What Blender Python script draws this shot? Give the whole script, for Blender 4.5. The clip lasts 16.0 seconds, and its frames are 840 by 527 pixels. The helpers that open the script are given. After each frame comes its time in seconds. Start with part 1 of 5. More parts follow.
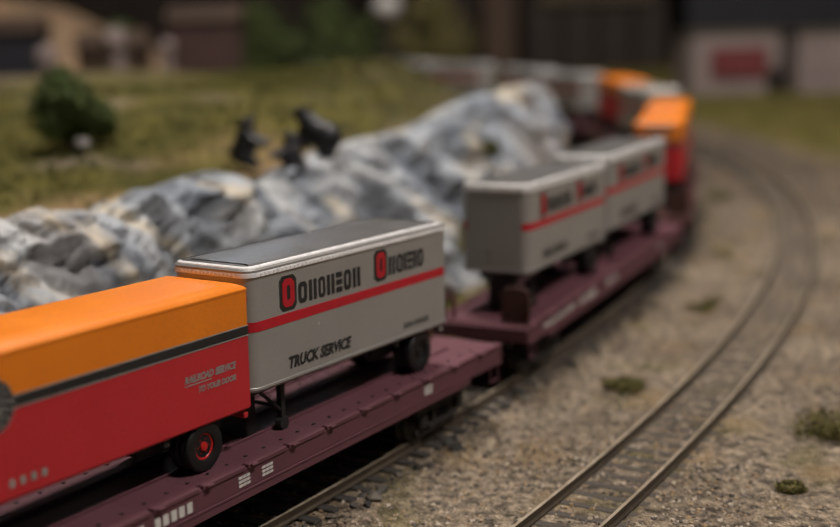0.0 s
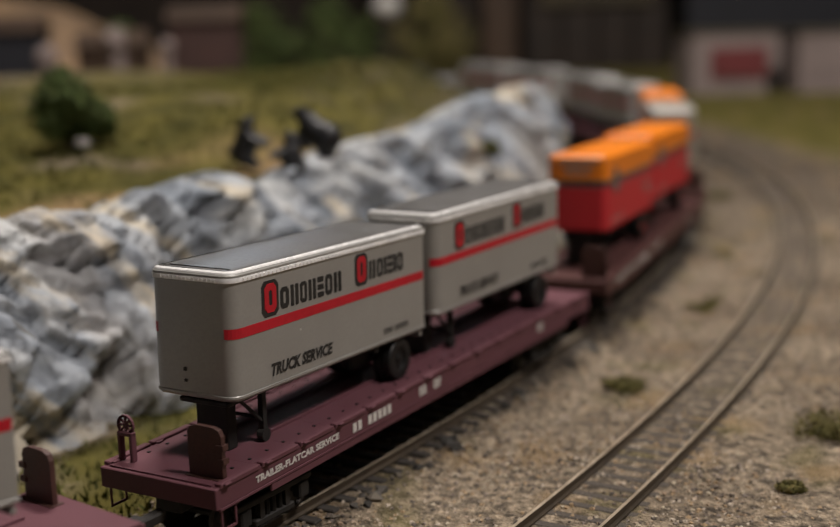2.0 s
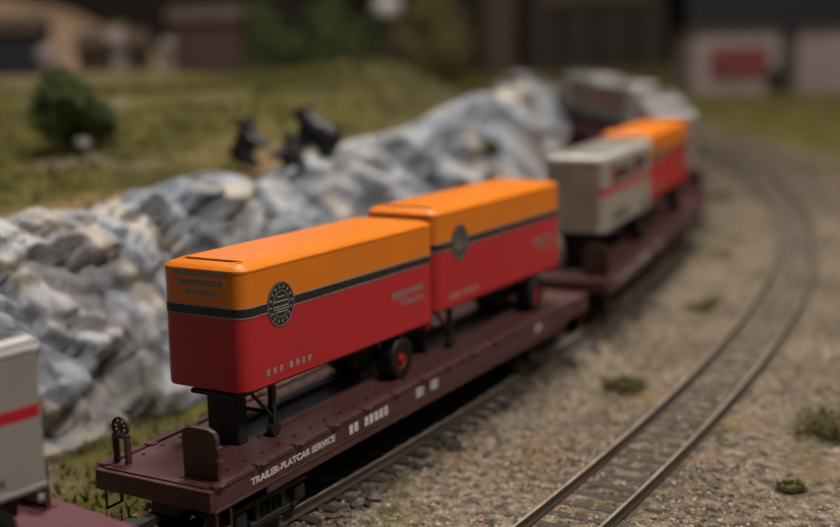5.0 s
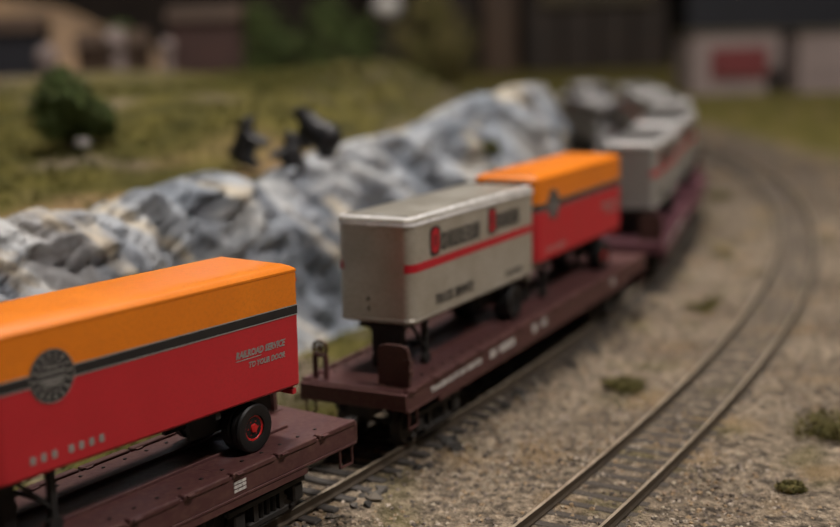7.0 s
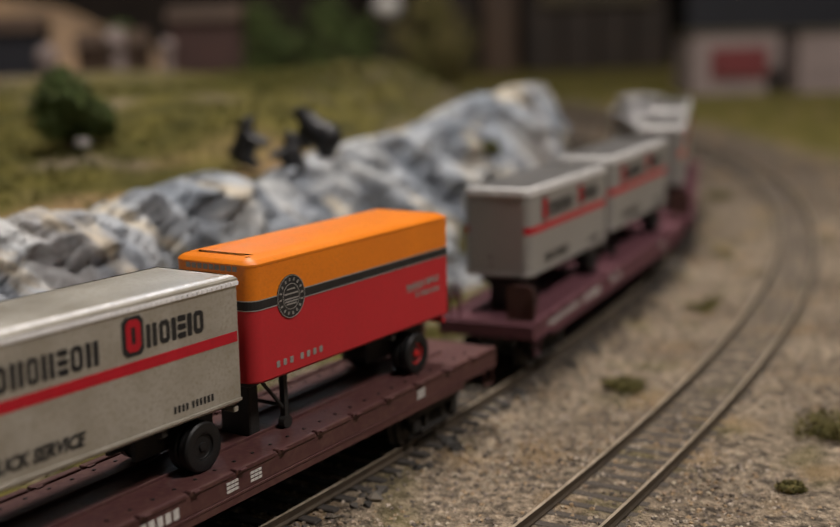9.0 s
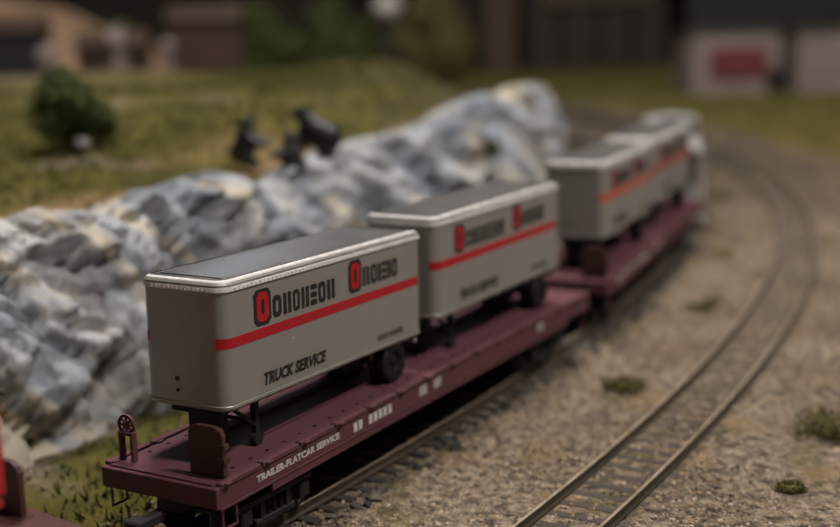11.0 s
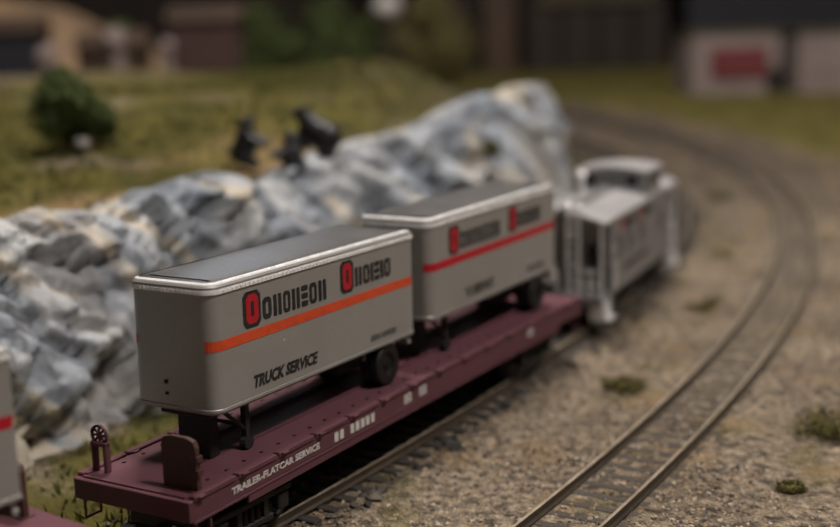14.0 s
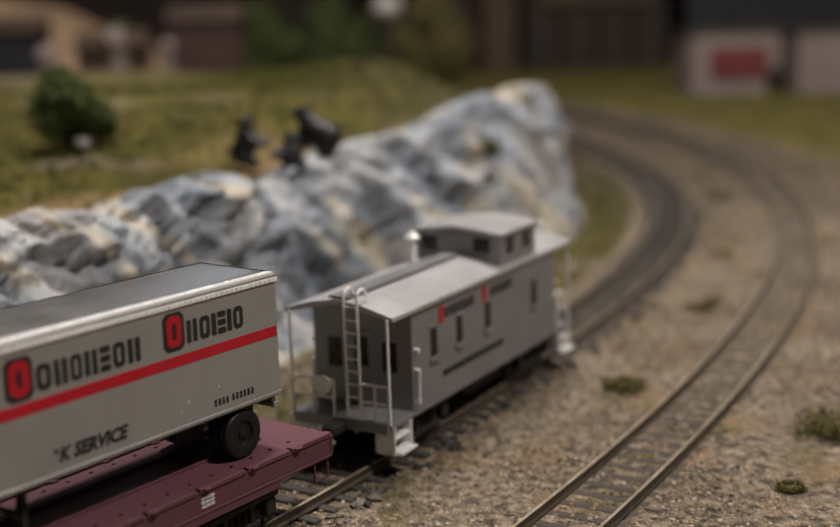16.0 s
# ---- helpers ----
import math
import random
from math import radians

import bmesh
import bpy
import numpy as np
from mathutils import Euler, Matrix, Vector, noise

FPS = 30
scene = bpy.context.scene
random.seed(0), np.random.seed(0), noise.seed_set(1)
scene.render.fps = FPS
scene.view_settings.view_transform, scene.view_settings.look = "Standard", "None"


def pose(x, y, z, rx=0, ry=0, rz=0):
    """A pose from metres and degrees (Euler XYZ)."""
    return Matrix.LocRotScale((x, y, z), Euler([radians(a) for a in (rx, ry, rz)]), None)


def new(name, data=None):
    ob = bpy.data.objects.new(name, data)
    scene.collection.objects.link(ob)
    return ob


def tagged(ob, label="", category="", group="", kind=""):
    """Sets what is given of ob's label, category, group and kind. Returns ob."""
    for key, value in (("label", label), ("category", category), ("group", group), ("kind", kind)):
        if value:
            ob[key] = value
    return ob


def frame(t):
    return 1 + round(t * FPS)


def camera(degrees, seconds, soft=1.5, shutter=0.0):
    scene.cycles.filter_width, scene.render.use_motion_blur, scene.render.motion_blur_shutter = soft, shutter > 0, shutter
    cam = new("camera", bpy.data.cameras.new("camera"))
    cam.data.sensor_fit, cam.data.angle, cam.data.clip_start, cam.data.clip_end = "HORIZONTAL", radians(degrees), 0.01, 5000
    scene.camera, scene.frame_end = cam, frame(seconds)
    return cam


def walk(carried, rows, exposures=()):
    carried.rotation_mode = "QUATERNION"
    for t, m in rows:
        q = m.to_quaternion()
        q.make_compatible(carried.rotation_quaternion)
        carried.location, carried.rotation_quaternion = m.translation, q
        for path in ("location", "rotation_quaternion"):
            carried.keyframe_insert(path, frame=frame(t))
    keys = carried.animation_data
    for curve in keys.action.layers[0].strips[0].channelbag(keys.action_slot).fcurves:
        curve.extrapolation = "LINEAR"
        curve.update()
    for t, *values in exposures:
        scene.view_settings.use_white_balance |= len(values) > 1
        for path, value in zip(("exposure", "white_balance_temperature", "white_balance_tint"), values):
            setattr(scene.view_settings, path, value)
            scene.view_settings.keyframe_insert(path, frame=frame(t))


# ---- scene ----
# A model railway in 1:87: a piggyback train runs round a bend past a rock cutting. The camera stands still.
cam = camera(37.65, 16.0, soft=0.5, shutter=0.2)
EYE = pose(0, 0, 0.1145, 90 - 11.141, 0, 0) @ pose(0, 0, 0, 0, 0, -1.757)
walk(cam, [(0.0, EYE), (16.0, EYE)], exposures=[(0.0, 0.0), (16.0, 0.0)])
cam.data.dof.use_dof = True
cam.data.dof.focus_distance = 0.275
cam.data.dof.aperture_fstop = 8.8

# ---- light ----
world = bpy.data.worlds.new("room_air")
scene.world = world
world.use_nodes = True
world.node_tree.nodes["Background"].inputs[0].default_value = (0.9, 0.92, 1.0, 1)
world.node_tree.nodes["Background"].inputs[1].default_value = 0.10


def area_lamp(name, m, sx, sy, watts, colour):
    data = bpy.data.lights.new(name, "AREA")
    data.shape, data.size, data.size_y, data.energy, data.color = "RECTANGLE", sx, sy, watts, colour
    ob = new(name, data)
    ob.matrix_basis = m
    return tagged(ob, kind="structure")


area_lamp("ceiling_lamp_light", pose(0.02, 0.78, 1.40), 0.36, 0.12, 19, (1.0, 0.925, 0.865))
# the cool lamp is out of view, inferred from a bluish sheen on the roofs
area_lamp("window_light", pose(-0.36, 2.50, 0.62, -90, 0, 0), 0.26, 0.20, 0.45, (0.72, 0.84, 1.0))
area_lamp("ceiling_lamp_light", pose(0.78, -0.08, 1.40), 0.36, 0.12, 20.5, (1.0, 0.925, 0.885))


# ---- materials ----
def principled(name):
    m = bpy.data.materials.new(name)
    m.use_nodes = True
    return m, m.node_tree, m.node_tree.nodes["Principled BSDF"]


def mat(name, a, b=None, rough=0.6, metal=0.0, scale=300.0, bump=0.1, size=0.0004, fine=6.0, c=None, spread=0.15, spec=0.5, coat=0.0):
    """Two noises (large stains, fine grain) mix the colours a, b and c; the fine one also gives relief."""
    m, t, p = principled(name)
    b = b or tuple(v * 0.75 for v in a)
    n, l = t.nodes.new, t.links.new
    tc = n("ShaderNodeTexCoord")
    n1, n2 = n("ShaderNodeTexNoise"), n("ShaderNodeTexNoise")
    n1.inputs["Scale"].default_value, n1.inputs["Detail"].default_value = scale, 5
    n2.inputs["Scale"].default_value, n2.inputs["Detail"].default_value = scale * fine, 4
    for q in (n1, n2):
        l(tc.outputs["Object"], q.inputs["Vector"])
    r = n("ShaderNodeValToRGB")
    r.color_ramp.elements[0].position, r.color_ramp.elements[1].position = 0.5 - spread, 0.5 + spread
    r.color_ramp.elements[0].color, r.color_ramp.elements[1].color = (*b, 1), (*a, 1)
    l(n1.outputs[0], r.inputs[0])
    mx = n("ShaderNodeMix")
    mx.data_type = "RGBA"
    r2 = n("ShaderNodeMapRange")
    r2.inputs[1].default_value, r2.inputs[2].default_value, r2.inputs[4].default_value = 0.45, 0.75, 0.7
    l(n2.outputs[0], r2.inputs[0])
    l(r2.outputs[0], mx.inputs[0])
    l(r.outputs[0], mx.inputs[6])
    mx.inputs[7].default_value = (*(c or tuple(v * 0.8 for v in b)), 1)
    l(mx.outputs[2], p.inputs["Base Color"])
    rr = n("ShaderNodeMapRange")
    rr.inputs[3].default_value, rr.inputs[4].default_value = max(0.03, rough - 0.1), min(1, rough + 0.12)
    l(n1.outputs[0], rr.inputs[0])
    l(rr.outputs[0], p.inputs["Roughness"])
    p.inputs["Metallic"].default_value = metal
    p.inputs["Specular IOR Level"].default_value = spec
    p.inputs["Coat Weight"].default_value = coat
    if bump:
        bp = n("ShaderNodeBump")
        bp.inputs["Strength"].default_value, bp.inputs["Distance"].default_value = bump, size
        l(n2.outputs[0], bp.inputs["Height"])
        l(bp.outputs[0], p.inputs["Normal"])
    return m


SILVER = mat("silver_paint", (0.365, 0.358, 0.338), (0.33, 0.323, 0.305), 0.38, 0.32, 60, 0.03, 0.0002, 20, (0.32, 0.312, 0.295))
SILVER_OLD = mat("weathered_silver_paint", (0.58, 0.56, 0.50), (0.36, 0.33, 0.27), 0.34, 0.45, 90, 0.05, 0.0002, 14, (0.36, 0.32, 0.24), 0.3)
SILVER_ROOF = mat("silver_roof_paint", (0.27, 0.265, 0.26), (0.21, 0.205, 0.20), 0.33, 0.55, 70, 0.05, 0.0002, 18)
BRIGHT = mat("bright_trim", (0.94, 0.93, 0.91), (0.88, 0.87, 0.86), 0.26, 0.12, 200, 0.05, 0.0001)
ORANGE = mat("orange_paint", (0.86, 0.235, 0.007), (0.80, 0.21, 0.007), 0.42, 0.0, 70, 0.03, 0.0002, 20, (0.70, 0.19, 0.012))
RED = mat("red_paint", (0.53, 0.020, 0.028), (0.48, 0.017, 0.025), 0.5, 0.0, 70, 0.03, 0.0002, 20, (0.44, 0.020, 0.025))
STRIPE_RED = mat("stripe_red", (0.52, 0.007, 0.022), (0.47, 0.006, 0.019), 0.45, 0.0, 80, 0.02)
STRIPE_ORANGE = mat("stripe_orange_red", (0.72, 0.085, 0.022), (0.66, 0.07, 0.02), 0.45, 0.0, 80, 0.02)
BLACK = mat("black_print", (0.012, 0.012, 0.013), (0.02, 0.02, 0.02), 0.5, 0.0, 200, 0.02)
GREY_PRINT = mat("grey_print", (0.32, 0.305, 0.28), (0.25, 0.24, 0.22), 0.5, 0.0, 300, 0.02)
WHITE_PRINT = mat("white_print", (0.72, 0.70, 0.66), (0.6, 0.58, 0.55), 0.5, 0.0, 300, 0.02)
RUBBER = mat("rubber", (0.009, 0.009, 0.009), (0.014, 0.013, 0.013), 0.5, 0.0, 400, 0.2, 0.0002, spec=0.35)
DARK = mat("dark_underframe", (0.012, 0.011, 0.010), (0.02, 0.017, 0.014), 0.7, 0.0, 250, 0.2, 0.0003)
HUB_RED = mat("hub_red", (0.62, 0.02, 0.02), (0.5, 0.015, 0.015), 0.35, 0.0, 300, 0.05)
DECK = mat("freight_car_brown", (0.138, 0.054, 0.068), (0.115, 0.045, 0.056), 0.6, 0.0, 60, 0.08, 0.0002, 16, (0.125, 0.050, 0.060), spec=0.28)
DECK_OLD = mat("weathered_freight_car_brown", (0.098, 0.040, 0.036), (0.068, 0.025, 0.027), 0.5, 0.0, 70, 0.15, 0.0003, 10, (0.13, 0.068, 0.052), 0.25, spec=0.35)
PLATE = mat("bridge_plate_brown", (0.085, 0.035, 0.026), (0.065, 0.027, 0.022), 0.6, 0.0, 200, 0.1)
RAIL = mat("weathered_rail", (0.090, 0.066, 0.043), (0.060, 0.046, 0.032), 0.55, 0.3, 120, 0.2, 0.0002)
RAIL_TOP = mat("worn_rail_head", (0.62, 0.52, 0.39), (0.40, 0.33, 0.24), 0.32, 0.45, 150, 0.1, 0.0001)
TIE = mat("dark_tie", (0.060, 0.052, 0.043), (0.036, 0.031, 0.027), 0.8, 0.0, 500, 0.3, 0.0003)
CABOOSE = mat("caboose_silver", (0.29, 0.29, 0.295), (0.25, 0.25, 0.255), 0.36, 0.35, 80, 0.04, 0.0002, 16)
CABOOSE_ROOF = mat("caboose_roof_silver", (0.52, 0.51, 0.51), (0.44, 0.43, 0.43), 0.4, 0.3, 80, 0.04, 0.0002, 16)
TIE_DUSTY = mat("dusty_tie", (0.060, 0.048, 0.038), (0.034, 0.028, 0.023), 0.85, 0.0, 350, 0.3, 0.0003, 5, (0.14, 0.115, 0.085), 0.25)
GLASS_DARK = mat("dark_window", (0.01, 0.011, 0.012), (0.014, 0.014, 0.015), 0.1, 0.0, 80, 0.0)
BEAR = mat("black_figure_paint", (0.012, 0.012, 0.014), (0.02, 0.02, 0.022), 0.45, 0.0, 300, 0.2)


def ballast_material():
    m, t, p = principled("tan_ballast")
    n, l = t.nodes.new, t.links.new
    tc = n("ShaderNodeTexCoord")
    v, n1, n2 = n("ShaderNodeTexVoronoi"), n("ShaderNodeTexNoise"), n("ShaderNodeTexNoise")
    v.inputs["Scale"].default_value = 1100
    n1.inputs["Scale"].default_value, n1.inputs["Detail"].default_value = 22, 6
    n2.inputs["Scale"].default_value, n2.inputs["Detail"].default_value = 300, 7
    for q in (v, n1, n2):
        l(tc.outputs["Object"], q.inputs["Vector"])
    r = n("ShaderNodeValToRGB")
    e = r.color_ramp.elements
    e[0].position, e[0].color = 0.36, (0.188, 0.150, 0.109, 1)
    e[1].position, e[1].color = 0.64, (0.292, 0.238, 0.175, 1)
    l(n1.outputs[0], r.inputs[0])
    r2 = n("ShaderNodeValToRGB")
    e = r2.color_ramp.elements
    e[0].position, e[0].color = 0.34, (0.30, 0.30, 0.31, 1)
    e[1].position, e[1].color = 0.68, (1.55, 1.52, 1.46, 1)
    l(n2.outputs[0], r2.inputs[0])
    bw = n("ShaderNodeRGBToBW")
    l(v.outputs["Color"], bw.inputs[0])
    r3 = n("ShaderNodeMapRange")
    r3.inputs[3].default_value, r3.inputs[4].default_value = 0.55, 1.3
    l(bw.outputs[0], r3.inputs[0])
    m1, m2 = n("ShaderNodeMix"), n("ShaderNodeMix")
    for q in (m1, m2):
        q.data_type, q.blend_type, q.inputs[0].default_value = "RGBA", "MULTIPLY", 1.0
    l(r.outputs[0], m1.inputs[6])
    l(r2.outputs[0], m1.inputs[7])
    l(m1.outputs[2], m2.inputs[6])
    l(r3.outputs[0], m2.inputs[7])
    # moss where the layout is green
    at = n("ShaderNodeAttribute")
    at.attribute_name = "green"
    g = n("ShaderNodeValToRGB")
    e = g.color_ramp.elements
    e[0].position, e[0].color = 0.3, (0.056, 0.052, 0.012, 1)
    e[1].position, e[1].color = 0.7, (0.150, 0.126, 0.028, 1)
    n3 = n("ShaderNodeTexNoise")
    n3.inputs["Scale"].default_value, n3.inputs["Detail"].default_value = 45, 8
    l(tc.outputs["Object"], n3.inputs["Vector"])
    l(n3.outputs[0], g.inputs[0])
    m3 = n("ShaderNodeMix")
    m3.data_type = "RGBA"
    l(at.outputs["Fac"], m3.inputs[0])
    l(m2.outputs[2], m3.inputs[6])
    l(g.outputs[0], m3.inputs[7])
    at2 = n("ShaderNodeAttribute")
    at2.attribute_name = "track_brown"
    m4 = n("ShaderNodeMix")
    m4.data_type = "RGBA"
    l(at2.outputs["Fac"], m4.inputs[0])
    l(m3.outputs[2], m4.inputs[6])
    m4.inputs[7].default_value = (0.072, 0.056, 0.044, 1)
    # bare earth along the brow of the cliff
    at3, m5, m6 = n("ShaderNodeAttribute"), n("ShaderNodeMix"), n("ShaderNodeMix")
    at3.attribute_name = "ochre"
    m5.data_type = m6.data_type = "RGBA"
    l(n3.outputs[0], m6.inputs[0])
    m6.inputs[6].default_value, m6.inputs[7].default_value = (0.20, 0.125, 0.055, 1), (0.40, 0.28, 0.15, 1)
    l(at3.outputs["Fac"], m5.inputs[0])
    l(m4.outputs[2], m5.inputs[6])
    l(m6.outputs[2], m5.inputs[7])
    l(m5.outputs[2], p.inputs["Base Color"])
    p.inputs["Roughness"].default_value = 0.9
    p.inputs["Specular IOR Level"].default_value = 0.2
    b = n("ShaderNodeBump")
    b.inputs["Strength"].default_value, b.inputs["Distance"].default_value = 1.0, 0.0009
    l(v.outputs["Distance"], b.inputs["Height"])
    l(b.outputs[0], p.inputs["Normal"])
    return m


BALLAST = ballast_material()


def stone_material():
    """Painted plaster: blue-grey faces, pale worn edges, cream streaks down the slope, dark clefts."""
    m, t, p = principled("painted_plaster_rock")
    n, l = t.nodes.new, t.links.new
    tc = n("ShaderNodeTexCoord")

    def field(scale, detail, turn, stretch, bend=0.5):
        mp, q = n("ShaderNodeMapping"), n("ShaderNodeTexNoise")
        mp.inputs["Rotation"].default_value, mp.inputs["Scale"].default_value = turn, stretch
        l(tc.outputs["Object"], mp.inputs["Vector"])
        q.inputs["Scale"].default_value, q.inputs["Detail"].default_value, q.inputs["Distortion"].default_value = scale, detail, bend
        l(mp.outputs[0], q.inputs["Vector"])
        return q.outputs[0]

    def ramp(src, *stops):
        r = n("ShaderNodeValToRGB")
        e = r.color_ramp.elements
        for i, (at, c) in enumerate(stops):
            x = e[i] if i < 2 else e.new(at)
            x.position, x.color = at, (*c, 1)
        l(src, r.inputs[0])
        return r.outputs[0]

    def mix(kind, fac, a, b):
        q = n("ShaderNodeMix")
        q.data_type, q.blend_type = "RGBA", kind
        if isinstance(fac, float):
            q.inputs[0].default_value = fac
        else:
            l(fac, q.inputs[0])
        l(a, q.inputs[6])
        if isinstance(b, tuple):
            q.inputs[7].default_value = (*b, 1)
        else:
            l(b, q.inputs[7])
        return q.outputs[2]

    def bands(scale, across, along, detail, bend):
        """Noise drawn out along the dip of the beds, which fall along the track."""
        join, q = n("ShaderNodeCombineXYZ"), n("ShaderNodeTexNoise")
        for i, (axis, k) in enumerate((((0.41, 0.62, -0.67), along), ((0.37, 0.56, 0.74), across), ((0.84, -0.54, 0.0), across * 0.6))):
            dot = n("ShaderNodeVectorMath")
            dot.operation = "DOT_PRODUCT"
            l(tc.outputs["Object"], dot.inputs[0])
            dot.inputs[1].default_value = tuple(v * k for v in axis)
            l(dot.outputs["Value"], join.inputs[i])
        q.inputs["Scale"].default_value, q.inputs["Detail"].default_value, q.inputs["Distortion"].default_value = scale, detail, bend
        l(join.outputs[0], q.inputs["Vector"])
        return q.outputs[0]

    faces = ramp(bands(20, 1.5, 0.6, 3, 0.8), (0.36, (0.20, 0.23, 0.27)), (0.66, (0.50, 0.51, 0.505)), (0.50, (0.35, 0.38, 0.42)))
    grain = ramp(field(130, 8, (0, 0, 0), (1, 1, 1), 0.8), (0.28, (0.60, 0.61, 0.63)), (0.62, (1.06, 1.05, 1.03)))
    both = mix("MULTIPLY", 1.0, faces, grain)
    streak = ramp(bands(24, 1.9, 0.35, 4, 0.9), (0.55, (0, 0, 0)), (0.63, (0.85, 0.85, 0.85)))
    both = mix("MIX", streak, both, (0.58, 0.51, 0.385))
    cleft = ramp(bands(38, 1.6, 0.6, 5, 1.4), (0.30, (0.85, 0.85, 0.85)), (0.36, (0, 0, 0)))
    both = mix("MIX", cleft, both, (0.09, 0.085, 0.075))
    damp = ramp(field(9, 3, (0.2, 0.0, 0.4), (1, 1, 1), 0.6), (0.56, (0, 0, 0)), (0.68, (0.6, 0.6, 0.6)))
    both = mix("MIX", damp, both, (0.36, 0.305, 0.245))
    l(both, p.inputs["Base Color"])
    p.inputs["Roughness"].default_value = 0.7
    b = n("ShaderNodeBump")
    b.inputs["Strength"].default_value, b.inputs["Distance"].default_value = 0.9, 0.003
    l(field(110, 8, (0.3, 0.2, 0), (1, 1, 0.7), 0.6), b.inputs["Height"])
    l(b.outputs[0], p.inputs["Normal"])
    return m


STONE = stone_material()
BARK = mat("bark", (0.06, 0.042, 0.028), (0.035, 0.026, 0.018), 0.85, 0.0, 200, 0.3)


# ---- the two tracks in plan: a start, a heading and curvatures along the way ----
STEP = 0.0025
KNOTS = np.array([-1.6, -0.25, 0.0, 0.25, 0.5, 0.75, 1.0, 1.3, 1.7, 2.4])
RUN = np.arange(-1.6, 2.6, STEP)


def plan_curve(x0, y0, heading, bends):
    k = np.interp(RUN, KNOTS, bends)
    run = lambda a: np.concatenate([[0], np.cumsum((a[1:] + a[:-1]) / 2 * STEP)])
    i = int(np.argmin(abs(RUN)))
    th = run(k)
    th = th - th[i] + heading
    x, y = run(np.cos(th)), run(np.sin(th))
    return np.stack([x - x[i] + x0, y - y[i] + y0], -1)


MAIN = plan_curve(-0.0741, 0.2291, 0.9626, [0.1, 0.1765, 0.657, 0.5302, 1.30, 1.14, 1.3, 1.4, 1.4, 1.4])
SIDE = plan_curve(0.0724, 0.3382, 1.0643, [0.3, 0.3527, 0.5969, 0.739, 1.17, 0.6, 0.7, 0.8, 0.8, 0.8])
MAIN_TOP, SIDE_TOP = 0.0016, 0.0
GAUGE = 0.0176


def grade(y):
    """The board climbs gently towards the back."""
    q = np.maximum(0.0, y - 0.58)
    return 0.016 * q * q / (q + 0.08)


def on(curve, s):
    return Vector((float(np.interp(s, RUN, curve[:, 0])), float(np.interp(s, RUN, curve[:, 1]))))


def chord(s, half, z=0.0):
    """The pose of a vehicle that stands on the main track with its bogies half before and behind s."""
    a, b = on(MAIN, s - half), on(MAIN, s + half)
    m = (a + b) / 2
    u = Vector((b.x - a.x, b.y - a.y, float(grade(b.y) - grade(a.y)))).normalized()
    left = Vector((-u.y, u.x, 0)).normalized()
    up = u.cross(left)
    place = Matrix((u, left, up)).transposed().to_4x4()
    place.translation = (m.x, m.y, MAIN_TOP + z + float(grade(m.y)))
    return place


# ---- mesh helpers ----
def mesh_of(bm, material, smooth=None):
    me = bpy.data.meshes.new("mesh")
    if smooth is not None:
        for f in bm.faces:
            f.smooth = True
        for e in bm.edges:
            if len(e.link_faces) == 2 and e.calc_face_angle() > radians(smooth):
                e.smooth = False
    bm.to_mesh(me)
    bm.free()
    me.materials.append(material)
    return me


def part(name, bm, material, parent, label="", smooth=None, at=None):
    ob = new(name, mesh_of(bm, material, smooth))
    ob.parent = parent
    if at is not None:
        ob.matrix_basis = at
    return tagged(ob, label)


def thing(name, bm, material, label, category, group="", kind="", smooth=None, at=None):
    ob = new(name, mesh_of(bm, material, smooth))
    if at is not None:
        ob.matrix_basis = at
    return tagged(ob, label, category, group, kind)


def holder(name, label, category, group="", kind=""):
    return tagged(new(name), label, category, group, kind)


def raw(verts, faces):
    bm = bmesh.new()
    vs = [bm.verts.new(v) for v in verts]
    for f in faces:
        bm.faces.new([vs[i] for i in f])
    return bm


def block(bm, x0, x1, y0, y1, z0, z1, bevel=0.0, m=None):
    vs = [bm.verts.new((x, y, z)) for x in (x0, x1) for y in (y0, y1) for z in (z0, z1)]
    fs = [bm.faces.new([vs[i] for i in q]) for q in ((0, 1, 3, 2), (4, 6, 7, 5), (0, 4, 5, 1), (2, 3, 7, 6), (0, 2, 6, 4), (1, 5, 7, 3))]
    if m is not None:
        bmesh.ops.transform(bm, matrix=m, verts=vs)
    if bevel:
        bmesh.ops.bevel(bm, geom=list({e for f in fs for e in f.edges}), offset=bevel, segments=1, profile=0.5, affect="EDGES")
    return bm


def boxes(*rows, bevel=0.0, m=None):
    bm = bmesh.new()
    for r in rows:
        block(bm, *r, bevel=bevel, m=m)
    return bm


def rod(bm, a, b, r, n=8, r2=None):
    a, b = Vector(a), Vector(b)
    d = b - a
    m = Matrix.Translation((a + b) / 2) @ d.to_track_quat("Z", "Y").to_matrix().to_4x4()
    bmesh.ops.create_cone(bm, cap_ends=True, segments=n, radius1=r, radius2=r if r2 is None else r2, depth=d.length, matrix=m)
    return bm


def lathe(profile, n=20, m=None):
    """Turn rows of (radius, height) about z."""
    bm = bmesh.new()
    rings = [[bm.verts.new((r * math.cos(2 * math.pi * i / n), r * math.sin(2 * math.pi * i / n), z)) for i in range(n)] for r, z in profile]
    for a, b in zip(rings, rings[1:]):
        for i in range(n):
            bm.faces.new((a[i], a[(i + 1) % n], b[(i + 1) % n], b[i]))
    bm.faces.new(rings[0][::-1])
    bm.faces.new(rings[-1])
    if m is not None:
        bmesh.ops.transform(bm, matrix=m, verts=bm.verts)
    bmesh.ops.recalc_face_normals(bm, faces=bm.faces)
    return bm


